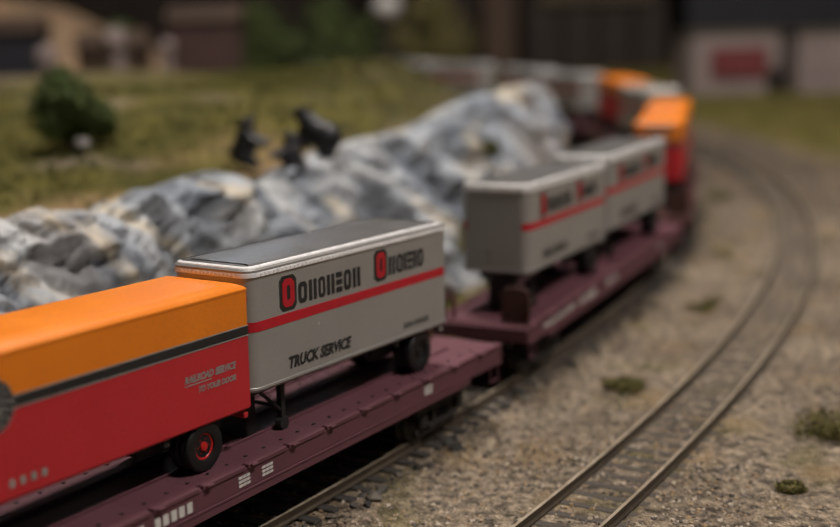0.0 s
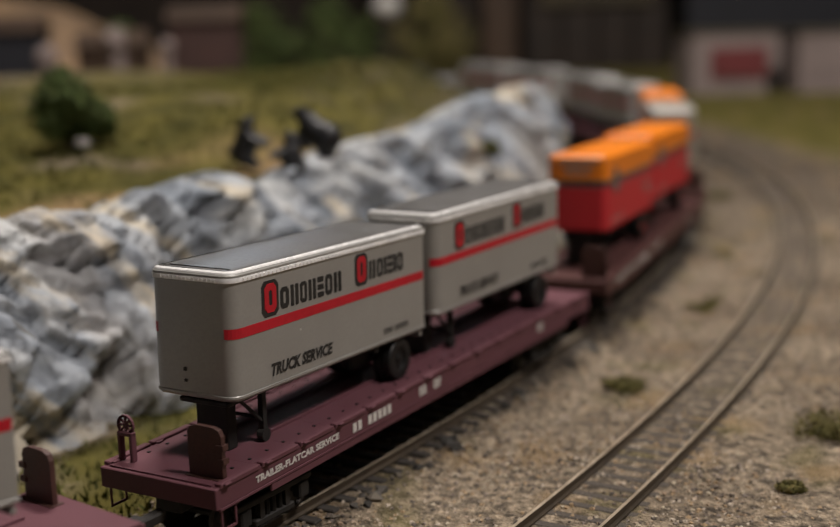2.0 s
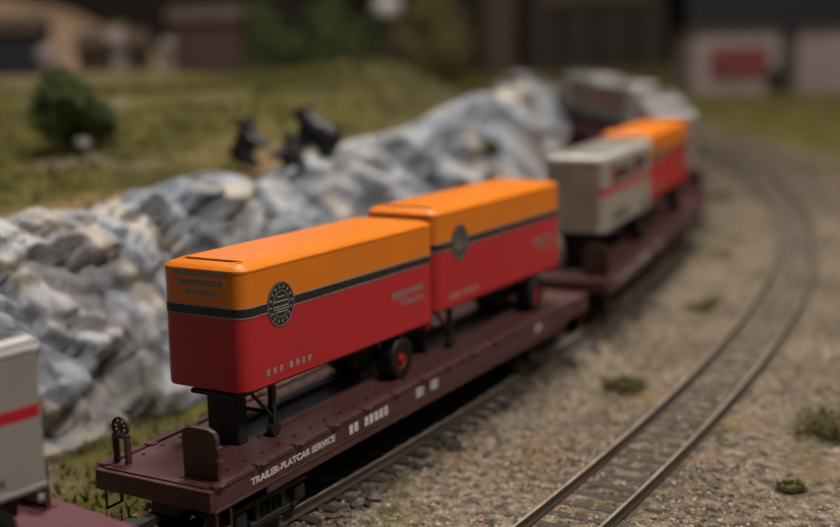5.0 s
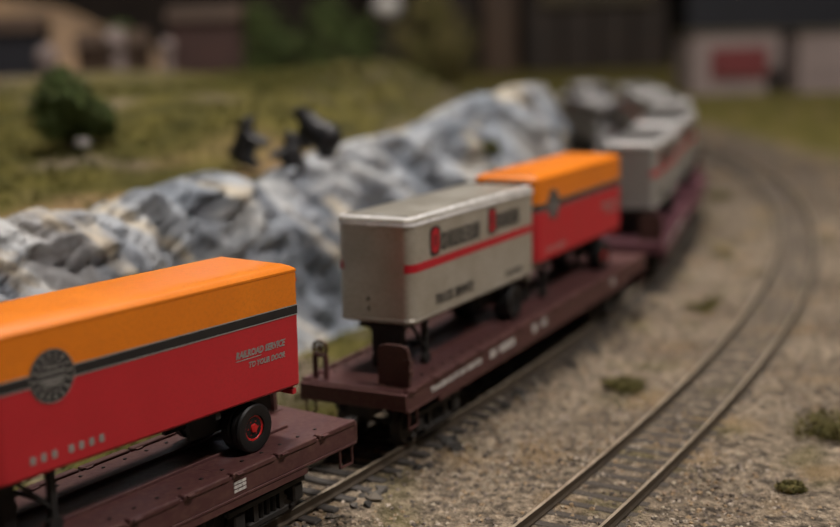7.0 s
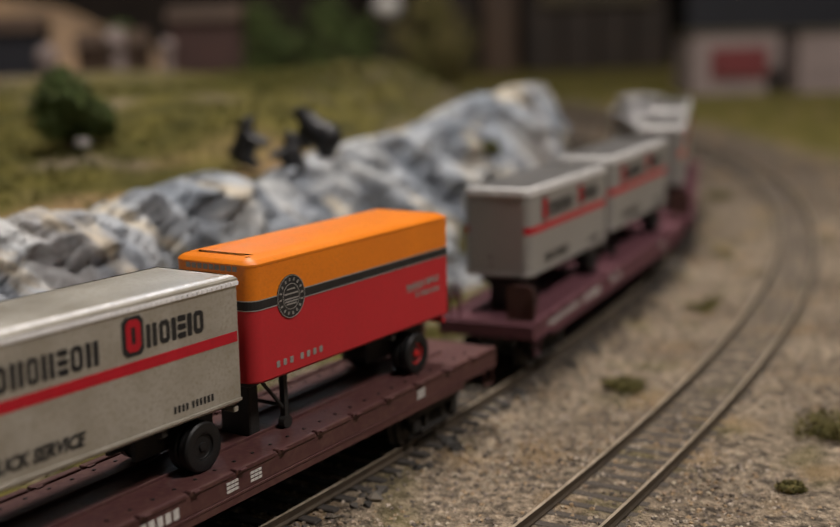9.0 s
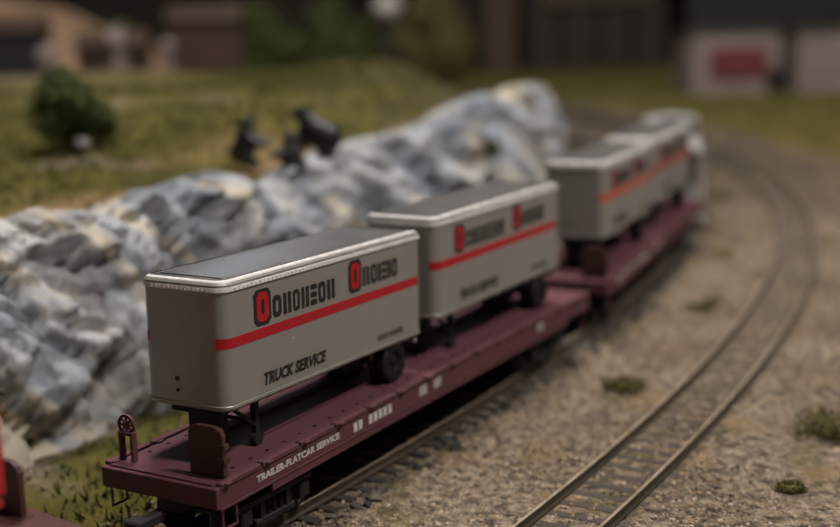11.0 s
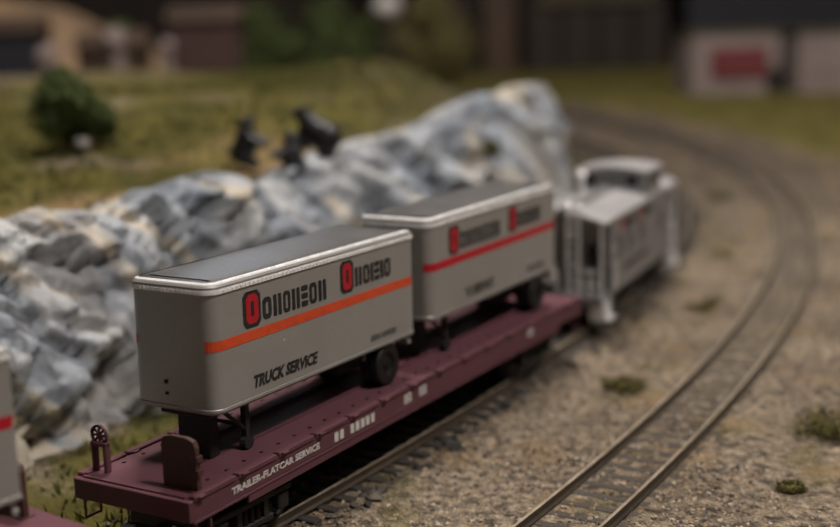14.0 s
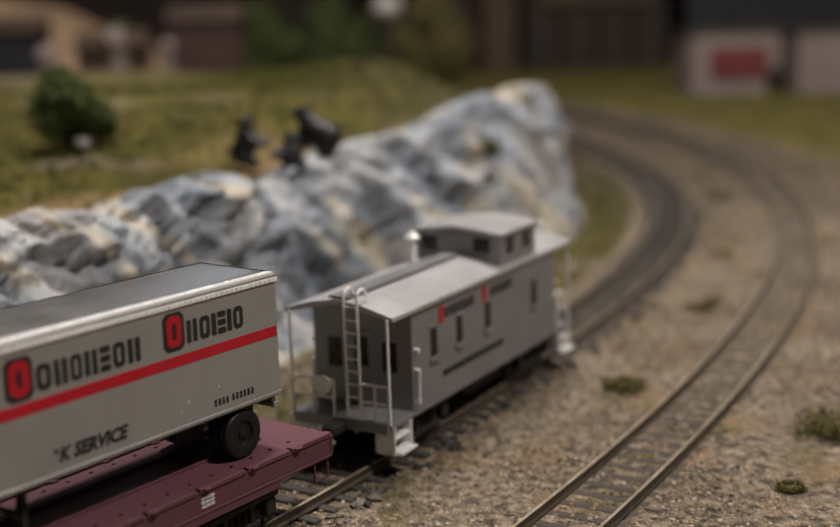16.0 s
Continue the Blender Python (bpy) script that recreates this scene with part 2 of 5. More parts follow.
def words(text, height, material, parent, m, width=None, name="lettering", label="", shear=0.0, thick=0.00008):
    cu = bpy.data.curves.new("text", "FONT")
    cu.body, cu.size, cu.extrude, cu.shear, cu.resolution_u, cu.offset = text, 1.0, 0.0, shear, 2, 0.045
    ob = new("text", cu)
    me = bpy.data.meshes.new_from_object(ob.evaluated_get(bpy.context.evaluated_depsgraph_get()))
    bpy.data.objects.remove(ob)
    co = np.empty(len(me.vertices) * 3)
    me.vertices.foreach_get("co", co)
    co = co.reshape(-1, 3)
    lo, hi = co.min(0), co.max(0)
    sy = height / (hi[1] - lo[1])
    sx = sy if width is None else width / (hi[0] - lo[0])
    co = (co - lo) * [sx, sy, 0] + [0, 0, thick]
    me.vertices.foreach_set("co", co.ravel())
    me.materials.append(material)
    ob = new(name, me)
    ob.parent = parent
    ob.matrix_basis = m
    return tagged(ob, label)


# ---- ground ----
CREST_S = np.array([-0.4, 0.0, 0.075, 0.095, 0.112, 0.142, 0.18, 0.23, 0.27, 0.32, 0.37, 0.40, 0.43, 0.47, 0.51, 0.54, 0.58, 0.62])
CREST_Z = np.array([0.060, 0.060, 0.061, 0.062, 0.053, 0.063, 0.065, 0.057, 0.066, 0.067, 0.069, 0.073, 0.077, 0.078, 0.076, 0.071, 0.030, 0.0])
FOOT_S = np.array([-0.4, 0.0, 0.10, 0.23, 0.33, 0.45, 0.54, 0.58])
FOOT_D = np.array([0.070, 0.074, 0.081, 0.083, 0.070, 0.049, 0.050, 0.064])
BROW_D = np.array([0.106, 0.108, 0.110, 0.112, 0.104, 0.084, 0.080, 0.092])
FLOOR = -0.0042


def track_frame(curve, x, y):
    """For arrays of places: how far to the left of the track, and how far along it."""
    c = curve[::4]
    run = RUN[::4]
    t = np.gradient(c, axis=0)
    t /= np.hypot(t[:, 0], t[:, 1])[:, None]
    d, s = np.empty_like(x), np.empty_like(x)
    for i in range(0, len(x), 4000):
        q = slice(i, i + 4000)
        j = np.argmin((x[q, None] - c[None, :, 0]) ** 2 + (y[q, None] - c[None, :, 1]) ** 2, axis=1)
        dx, dy = x[q] - c[j, 0], y[q] - c[j, 1]
        d[q] = t[j, 0] * dy - t[j, 1] * dx
        s[q] = run[j] + t[j, 0] * dx + t[j, 1] * dy
    return d, s


def ease(a, b, x):
    q = np.clip((x - a) / (b - a), 0, 1)
    return q * q * (3 - 2 * q)


def wobble(x, y, f, seed=0.0):
    return np.array([noise.noise(Vector((a * f, b * f, seed))) for a, b in zip(x, y)])


def hill_height(d, s, x, y):
    top = np.minimum(0.065, np.interp(s - 3.5 * np.maximum(0, d - 0.062), CREST_S, CREST_Z))
    foot = np.interp(s, FOOT_S, FOOT_D)
    brow = np.interp(s, FOOT_S, BROW_D)
    lift = ease(0, 1, (d - foot - 0.008) / (brow - foot + 0.008)) * top * 0.93
    w = ease(0.12, 0.40, s)
    lift += (ease(0.12, 0.75, d) * (1 - w) + ease(0.105, 0.19, d) * w) * 0.029 * ease(0.0, 0.03, top)
    return lift * (1 - 0.75 * ease(0.86, 1.12, y))


def make_ground():
    xs = np.concatenate([np.linspace(-3.0, -0.5, 26)[:-1], np.linspace(-0.5, 0.55, 211)[:-1], np.linspace(0.55, 3.0, 30)])
    ys = np.concatenate([np.linspace(-2.5, 0.15, 20)[:-1], np.linspace(0.15, 1.2, 211)[:-1], np.linspace(1.2, 2.59, 44)])
    gx, gy = np.meshgrid(xs, ys)
    x, y = gx.ravel(), gy.ravel()
    d, s = track_frame(MAIN, x, y)
    e, _ = track_frame(SIDE, x, y)
    z = FLOOR + grade(y)
    z += 0.0024 * ease(0.030, 0.0165, abs(d))
    z += 0.00145 * ease(0.030, 0.013, abs(e)) + 0.00025 * wobble(x, y, 160, 4.0) * (abs(e) < 0.02)
    z += 0.0008 * wobble(x, y, 26) * (abs(d) > 0.012) * (abs(e) > 0.012) + 0.0016 * wobble(x, y, 7, 3.0) * ease(0.02, 0.06, np.minimum(abs(d), abs(e)))
    hill = hill_height(d, s, x, y)
    z += hill + 0.004 * wobble(x, y, 12, 5.0) * (hill > 0.02)
    far = ease(0.045, 0.085, -e) * ease(0.78, 1.0, y)
    z += far * 0.006
    n = len(xs)
    faces = [(j * n + i, j * n + i + 1, (j + 1) * n + i + 1, (j + 1) * n + i) for j in range(len(ys) - 1) for i in range(n - 1)]
    me = bpy.data.meshes.new("ground")
    me.from_pydata(np.stack([x, y, z], -1).tolist(), [], faces)
    patch = wobble(x, y, 30, 9.0)
    green = np.clip(ease(0.0, 0.02, hill) + far * 1.0 + ease(0.020, 0.028, d) * ease(0.35, 0.0, patch - 0.2 * (s > 0.25)) * (d < 0.3), 0, 1)
    green = np.clip(green, 0, 1) * np.where(hill > 0.03, ease(-0.45, 0.05, patch + 0.25), 1)
    green *= 1 - 0.8 * ease(0.145, 0.110, d) * (hill > 0.02) * ease(-0.25, 0.1, patch)
    green *= 1 - 0.75 * ease(0.62, 0.9, y) * ease(-0.10, -0.30, x)
    green = np.maximum(green, 0.45 * ease(0.28, 0.42, wobble(x, y, 55, 2.0)) * (d < 0))
    # dark brown along the tracks, stronger and wider towards the back
    track_brown = np.maximum(ease(0.020, 0.006, abs(d)) * 0.3, 0.10 * ease(0.016, 0.006, abs(e)))
    track_brown = np.maximum(track_brown, 0.75 * (1 - far) * ease(0.56, 0.92, y) * ease(0.26, 0.10, np.minimum(abs(d), abs(e))))
    brow = np.interp(s, FOOT_S, BROW_D)
    ochre = ease(0.012, 0.022, d - brow) * ease(0.075, 0.040, d - brow) * ease(-0.15, 0.2, wobble(x, y, 26, 6.0)) * (hill > 0.03) * ease(0.36, 0.28, s) * 0.85
    ochre = np.maximum(ochre, 0.5 * ease(0.34, 0.46, wobble(x, y, 48, 8.0)) * (d < 0))
    for name, values in (("green", green), ("track_brown", track_brown), ("ochre", ochre)):
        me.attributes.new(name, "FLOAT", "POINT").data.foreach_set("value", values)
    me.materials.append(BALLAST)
    me.polygons.foreach_set("use_smooth", [True] * len(me.polygons))
    return tagged(new("ground", me), "tan ballast and olive turf of the layout board", "ground", kind="structure")


make_ground()


def make_rock():
    """A plaster cliff along the inside of the bend: a sheet from foot to crest, broken by ledges and clefts."""
    ns, nt = 420, 100
    ss = np.linspace(-0.12, 0.60, ns)
    tt = np.linspace(0, 1, nt)
    verts = []
    for s in ss:
        c = on(MAIN, s)
        a, b = on(MAIN, s - 0.02), on(MAIN, s + 0.02)
        u = (b - a).normalized()
        left = Vector((-u.y, u.x))
        top = float(np.interp(s, CREST_S, CREST_Z)) + 0.002
        foot = float(np.interp(s, FOOT_S, FOOT_D)) + 0.008 * noise.noise((s * 9, 1.0, 0))
        crest = float(np.interp(s, FOOT_S, BROW_D)) - 0.004 + 0.010 * noise.noise((s * 11, 7.0, 0))
        for t in tt:
            k = min(1, t / 0.72)
            d = foot + (crest - foot) * (k ** 1.25) + max(0, t - 0.72) * 0.14
            z = FLOOR - 0.004 + (top + 0.008) * (math.sin(k * math.pi / 2) ** 0.9) - max(0, t - 0.72) ** 1.2 * 0.075
            q = Vector((s * 1.0, d, z))
            warp = noise.noise((q.x * 30, q.z * 30, 3.0)) * 0.35
            r = 0.0
            for f, step, lean in ((16, 0.0052, 0.0066), (40, 0.0025, 0.0038), (95, 0.0011, 0.0018)):
                v = Vector((q.x * f + q.z * f * 0.62 + warp, q.y * f * 0.4, q.z * f * 0.66 - q.x * f * 0.40 + warp))
                dist, near = noise.voronoi(v)
                cell = near[0] * 3.1
                off = v - near[0]
                r += step * noise.cell(cell * 7.3) - step * 0.5
                r += lean * (off.x * (noise.cell(cell * 5.1 + Vector((9, 2, 4))) - 0.5) * 2 + off.z * (noise.cell(cell * 4.7 + Vector((3, 8, 1))) - 0.5) * 2)
                r -= step * 0.5 * max(0, 1 - (dist[1] - dist[0]) / 0.14)
            for f, w in ((60, 0.0020), (160, 0.0014), (320, 0.0008)):
                v = Vector((q.x * f + q.z * f * 0.55, q.y * f * 0.5, q.z * f * 0.8 - q.x * f * 0.35))
                r += w * noise.noise(v)
            fade = min(1, t / 0.08) * (1 - 0.6 * float(ease(0.37, 0.45, s)))
            p = c + left * (d - r * 0.9 * fade)
            verts.append((p.x, p.y, z + r * 0.55 * fade))
    faces = [(i * nt + j, (i + 1) * nt + j, (i + 1) * nt + j + 1, i * nt + j + 1) for i in range(ns - 1) for j in range(nt - 1)]
    me = bpy.data.meshes.new("rock")
    me.from_pydata(verts, [], faces)
    me.materials.append(STONE)
    me.polygons.foreach_set("use_smooth", [True] * len(me.polygons))
    return tagged(new("rock_cliff", me), "grey and cream painted plaster rock cliff", "rock")


make_rock()


# ---- tracks ----
def make_track(curve, top, label, s0, s1, first, last, reach, wood):
    track = holder("railway_track", label, "railway track")
    sect = [(-0.0009, -0.0025), (-0.0009, -0.0021), (-0.00028, -0.0017), (-0.00028, -0.0009), (-0.00042, -0.0006), (-0.00042, 0.0),
            (0.00042, 0.0), (0.00042, -0.0006), (0.00028, -0.0009), (0.00028, -0.0017), (0.0009, -0.0021), (0.0009, -0.0025)]
    for side in (1, -1):
        me = bpy.data.meshes.new("rail")
        verts, faces = [], []
        run = np.arange(s0, s1, 0.01)
        for s in run:
            c, u = on(curve, s), (on(curve, s + 0.005) - on(curve, s - 0.005)).normalized()
            for a, h in sect:
                q = c + Vector((-u.y, u.x)) * (side * GAUGE / 2 + a)
                verts.append((q.x, q.y, top + h + float(grade(c.y))))
        n = len(sect)
        for i in range(len(run) - 1):
            faces += [(i * n + j, (i + 1) * n + j, (i + 1) * n + (j + 1) % n, i * n + (j + 1) % n) for j in range(n)]
        me.from_pydata(verts, [], faces)
        me.materials.append(RAIL)
        me.materials.append(RAIL_TOP)
        for i, f in enumerate(me.polygons):
            f.material_index = 1 if i % n == 5 else 0
        me.validate()
        bm = bmesh.new()
        bm.from_mesh(me)
        bmesh.ops.recalc_face_normals(bm, faces=bm.faces)
        bm.to_mesh(me)
        bm.free()
        rail = new("rail", me)
        rail.parent = track
        tagged(rail, "weathered brown rail with a worn bright head")
    tie = mesh_of(boxes((-0.0015, 0.0015, -reach, reach, -0.0022, 0.0), bevel=0.0003), wood)
    far = bmesh.new()
    rnd = random.Random(5)
    for i, s in enumerate(np.arange(s0, s1, 0.0072)):
        c, u = on(curve, s), (on(curve, s + 0.005) - on(curve, s - 0.005)).normalized()
        m = Matrix.Translation((c.x, c.y, top - 0.00255 + float(grade(c.y)))) @ Matrix.Rotation(math.atan2(u.y, u.x) + rnd.uniform(-0.02, 0.02), 4, "Z")
        if first < s < last:
            ob = new("tie", tie)
            ob.parent = track
            ob.matrix_basis = m
        else:
            block(far, -0.0014, 0.0014, -reach, reach, -0.0018, 0.0, m=m)
    tagged(part("far_ties", far, wood, track), kind="stuff")
    return track


make_track(MAIN, MAIN_TOP, "curved track with dark ties in tan ballast", -0.9, 2.3, -0.15, 1.2, 0.0146, TIE)
make_track(SIDE, SIDE_TOP, "empty curved siding track with worn rails", -0.9, 2.3, -0.25, 1.1, 0.0120, TIE_DUSTY)


# ---- trailers ----
TL, TW, TH = 0.0822, 0.0233, 0.0283
TILT = 0.0224
FACE = Matrix(((1, 0, 0, 0), (0, 0, -1, 0), (0, 1, 0, 0), (0, 0, 0, 1)))  # words upright on a side that faces -y


def outline(grow=0.0, radius=0.0032, n=6):
    """The trailer's plan: square at the back (+x), rounded at the nose."""
    x0, x1, y = -TL / 2 - grow, TL / 2 + grow, TW / 2 + grow
    r = radius + grow
    pts = [(x1, -y), (x1, y)]
    for sy, a0 in ((1, 90), (-1, 180)):
        for i in range(n + 1):
            a = radians(a0 + 90 * i / n)
            pts.append((x0 + r + r * math.cos(a), sy * (y - r) + r * math.sin(a)))
    return pts


def shell(rings, cap=True):
    """Loft closed plans of equal count: rows of (points, z)."""
    bm = bmesh.new()
    loops = [[bm.verts.new((x, y, z)) for x, y in pts] for pts, z in rings]
    n = len(loops[0])
    for a, b in zip(loops, loops[1:]):
        for i in range(n):
            bm.faces.new((a[i], a[(i + 1) % n], b[(i + 1) % n], b[i]))
    if cap:
        bm.faces.new(loops[0][::-1])
        bm.faces.new(loops[-1])
    bmesh.ops.recalc_face_normals(bm, faces=bm.faces)
    return bm


def band(z0, z1, grow, nose=True, reach=None):
    """A painted band round the trailer, a hair proud of it."""
    pts = outline(grow)
    inner = outline(0.0)
    if nose:
        return shell([(inner, z0), (pts, z0), (pts, z1), (inner, z1)], cap=False)
    bm = bmesh.new()
    for sy in (-1, 1):
        y = sy * TW / 2
        block(bm, -TL / 2 + (reach or 0.003), TL / 2 - 0.0004, min(y, y + sy * grow), max(y, y + sy * grow), z0, z1)
    r = 0.0032 + grow
    for sy in (-1, 1):
        last = None
        for i in range(6):
            a = radians(90 * i / 6)
            q = (-TL / 2 + 0.0032 - r * math.sin(a), sy * (TW / 2 - 0.0032 + r * math.cos(a)))
            now = [bm.verts.new((*q, z0)), bm.verts.new((*q, z1))]
            if last:
                bm.faces.new((last[0], now[0], now[1], last[1]))
            last = now
    return bm


def wheel_parts(parent, x, y, z, hub, out):
    """One trailer wheel: tyre with tread and a dished rim. out: -1 faces the near side."""
    turn = Matrix.Translation((x, y, z)) @ Matrix.Rotation(radians(-90 * out), 4, "X")
    r = 0.0056
    tyre = lathe([(r * 0.52, -0.0010), (r * 0.93, -0.0013), (r, -0.0009), (r, -0.0002), (r * 0.985, 0.0), (r, 0.0002), (r, 0.0009), (r * 0.93, 0.0013), (r * 0.70, 0.0014), (r * 0.54, 0.0011), (r * 0.52, 0.0006)], 28)
    w = part("wheel", tyre, RUBBER, parent, "black rubber tyre", 40, turn)
    rim = lathe([(r * 0.53, -0.0002), (r * 0.53, 0.0007), (r * 0.46, 0.0007), (r * 0.36, 0.0001), (r * 0.20, 0.0001), (r * 0.17, 0.0010), (r * 0.05, 0.0011)], 20)
    for i in range(6):
        a = i * math.pi / 3
        rod(rim, (r * 0.29 * math.cos(a), r * 0.29 * math.sin(a), 0.0), (r * 0.29 * math.cos(a), r * 0.29 * math.sin(a), 0.0006), r * 0.05, 6)
    part("rim", rim, hub, w, "", 40)
    return w


def trailer_under(t, body, lift, hub, frame_material, axle=0.0150):
    floor = lift
    # black pan, hidden from above, added to cut the bounce light on the deck
    pan = boxes((-TL / 2 + 0.0035, TL / 2 - 0.0010, -TW / 2 + 0.0010, TW / 2 - 0.0010, -0.00035, 0.0002))
    part("underside", pan, DARK, body, "black floor underside")
    for i in range(12):
        x = -TL / 2 + 0.006 + i * (TL - 0.012) / 11
        part("cross_member", boxes((x - 0.0004, x + 0.0004, -TW / 2 + 0.0040, TW / 2 - 0.0040, -0.0009, -0.0003)), DARK, body)
    z = 0.0056
    xw = TL / 2 - axle
    for y, out in ((-TW / 2 + 0.0022, -1), (-TW / 2 + 0.0052, -1), (TW / 2 - 0.0022, 1), (TW / 2 - 0.0052, 1)):
        wheel_parts(t, xw, y, z, hub, out)
    part("axle", rod(bmesh.new(), (xw, -TW / 2 + 0.0015, z), (xw, TW / 2 - 0.0015, z), 0.0008), DARK, t)
    sub = boxes((xw - 0.014, min(xw + 0.012, TL / 2 - 0.0018), -0.0045, -0.0033, z, floor - 0.0002), (xw - 0.014, min(xw + 0.012, TL / 2 - 0.0018), 0.0033, 0.0045, z, floor - 0.0002),
                (xw - 0.012, xw - 0.0105, -TW / 2 + 0.001, TW / 2 - 0.001, floor - 0.0022, floor))
    part("suspension_frame", sub, DARK, t)
    part("rear_bumper", boxes((TL / 2 - 0.0016, TL / 2 - 0.0002, -TW / 2 + 0.0006, TW / 2 - 0.0006, floor - 0.0030, floor - 0.0016), (TL / 2 - 0.0016, TL / 2 - 0.0004, -TW / 2 + 0.0012, -TW / 2 + 0.0030, floor - 0.0016, floor), (TL / 2 - 0.0016, TL / 2 - 0.0004, TW / 2 - 0.0030, TW / 2 - 0.0012, floor - 0.0016, floor), bevel=0.0002), frame_material, t)
    gear = bmesh.new()
    xg = -TL / 2 + 0.0150
    for sy in (-1, 1):
        y = sy * (TW / 2 - 0.0045)
        block(gear, xg - 0.0007, xg + 0.0007, y - 0.0007, y + 0.0007, 0.0024, floor + 0.0003)
        rod(gear, (xg, y - 0.0009, 0.0016), (xg, y + 0.0009, 0.0016), 0.0016, 12)
        rod(gear, (xg, y, 0.0045), (xg - 0.0085, y, floor), 0.0005, 6)
    rod(gear, (xg, -TW / 2 + 0.0045, 0.0055), (xg, TW / 2 - 0.0045, 0.0055), 0.0005, 6)
    part("landing_gear", gear, DARK, t, "black landing legs with small wheels")
    hitch = boxes((-TL / 2 + 0.0055, -TL / 2 + 0.0090, -0.0045, 0.0045, 0.0, floor + 0.0002), (-TL / 2 + 0.0030, -TL / 2 + 0.0130, -0.0070, 0.0070, floor - 0.0014, floor - 0.0002), bevel=0.0003)
    part("kingpin_stand", hitch, DARK, t)


def rail_rivets(z):
    bm = bmesh.new()
    for sy in (-1, 1):
        for i in range(52):
            x = -TL / 2 + 0.004 + i * (TL - 0.006) / 51
            block(bm, x - 0.0002, x + 0.0002, sy * (TW / 2 + 0.0003) - 0.00025, sy * (TW / 2 + 0.0003) + 0.00025, z - 0.0003, z + 0.0003)
    for i in range(14):
        y = -TW / 2 + 0.004 + i * (TW - 0.008) / 13
        block(bm, -TL / 2 - 0.0005, -TL / 2 - 0.0002, y - 0.0002, y + 0.0002, z - 0.0003, z + 0.0003)
    return bm


def tilted(t, lift):
    """The body of a trailer leans nose-up on its stand: a part that holds it."""
    return Matrix.Translation((0, 0, lift)) @ Matrix.Rotation(TILT, 4, "Y")


def spread(u0, u1, v0, v1, counts, gap=0.16):
    """Bars of the widths given, between the fractions u of the length and v of the height from the top."""
    x0, x1 = -TL / 2 + u0 * TL, -TL / 2 + u1 * TL
    z0, z1 = TH * (1 - v1), TH * (1 - v0)
    unit = (x1 - x0) / sum(counts)
    out, x = [], x0
    for w in counts:
        if w > 0:
            out.append((x + unit * w * gap / 2, x + unit * w * (1 - gap / 2), z0, z1))
        x += unit * abs(w)
    return out


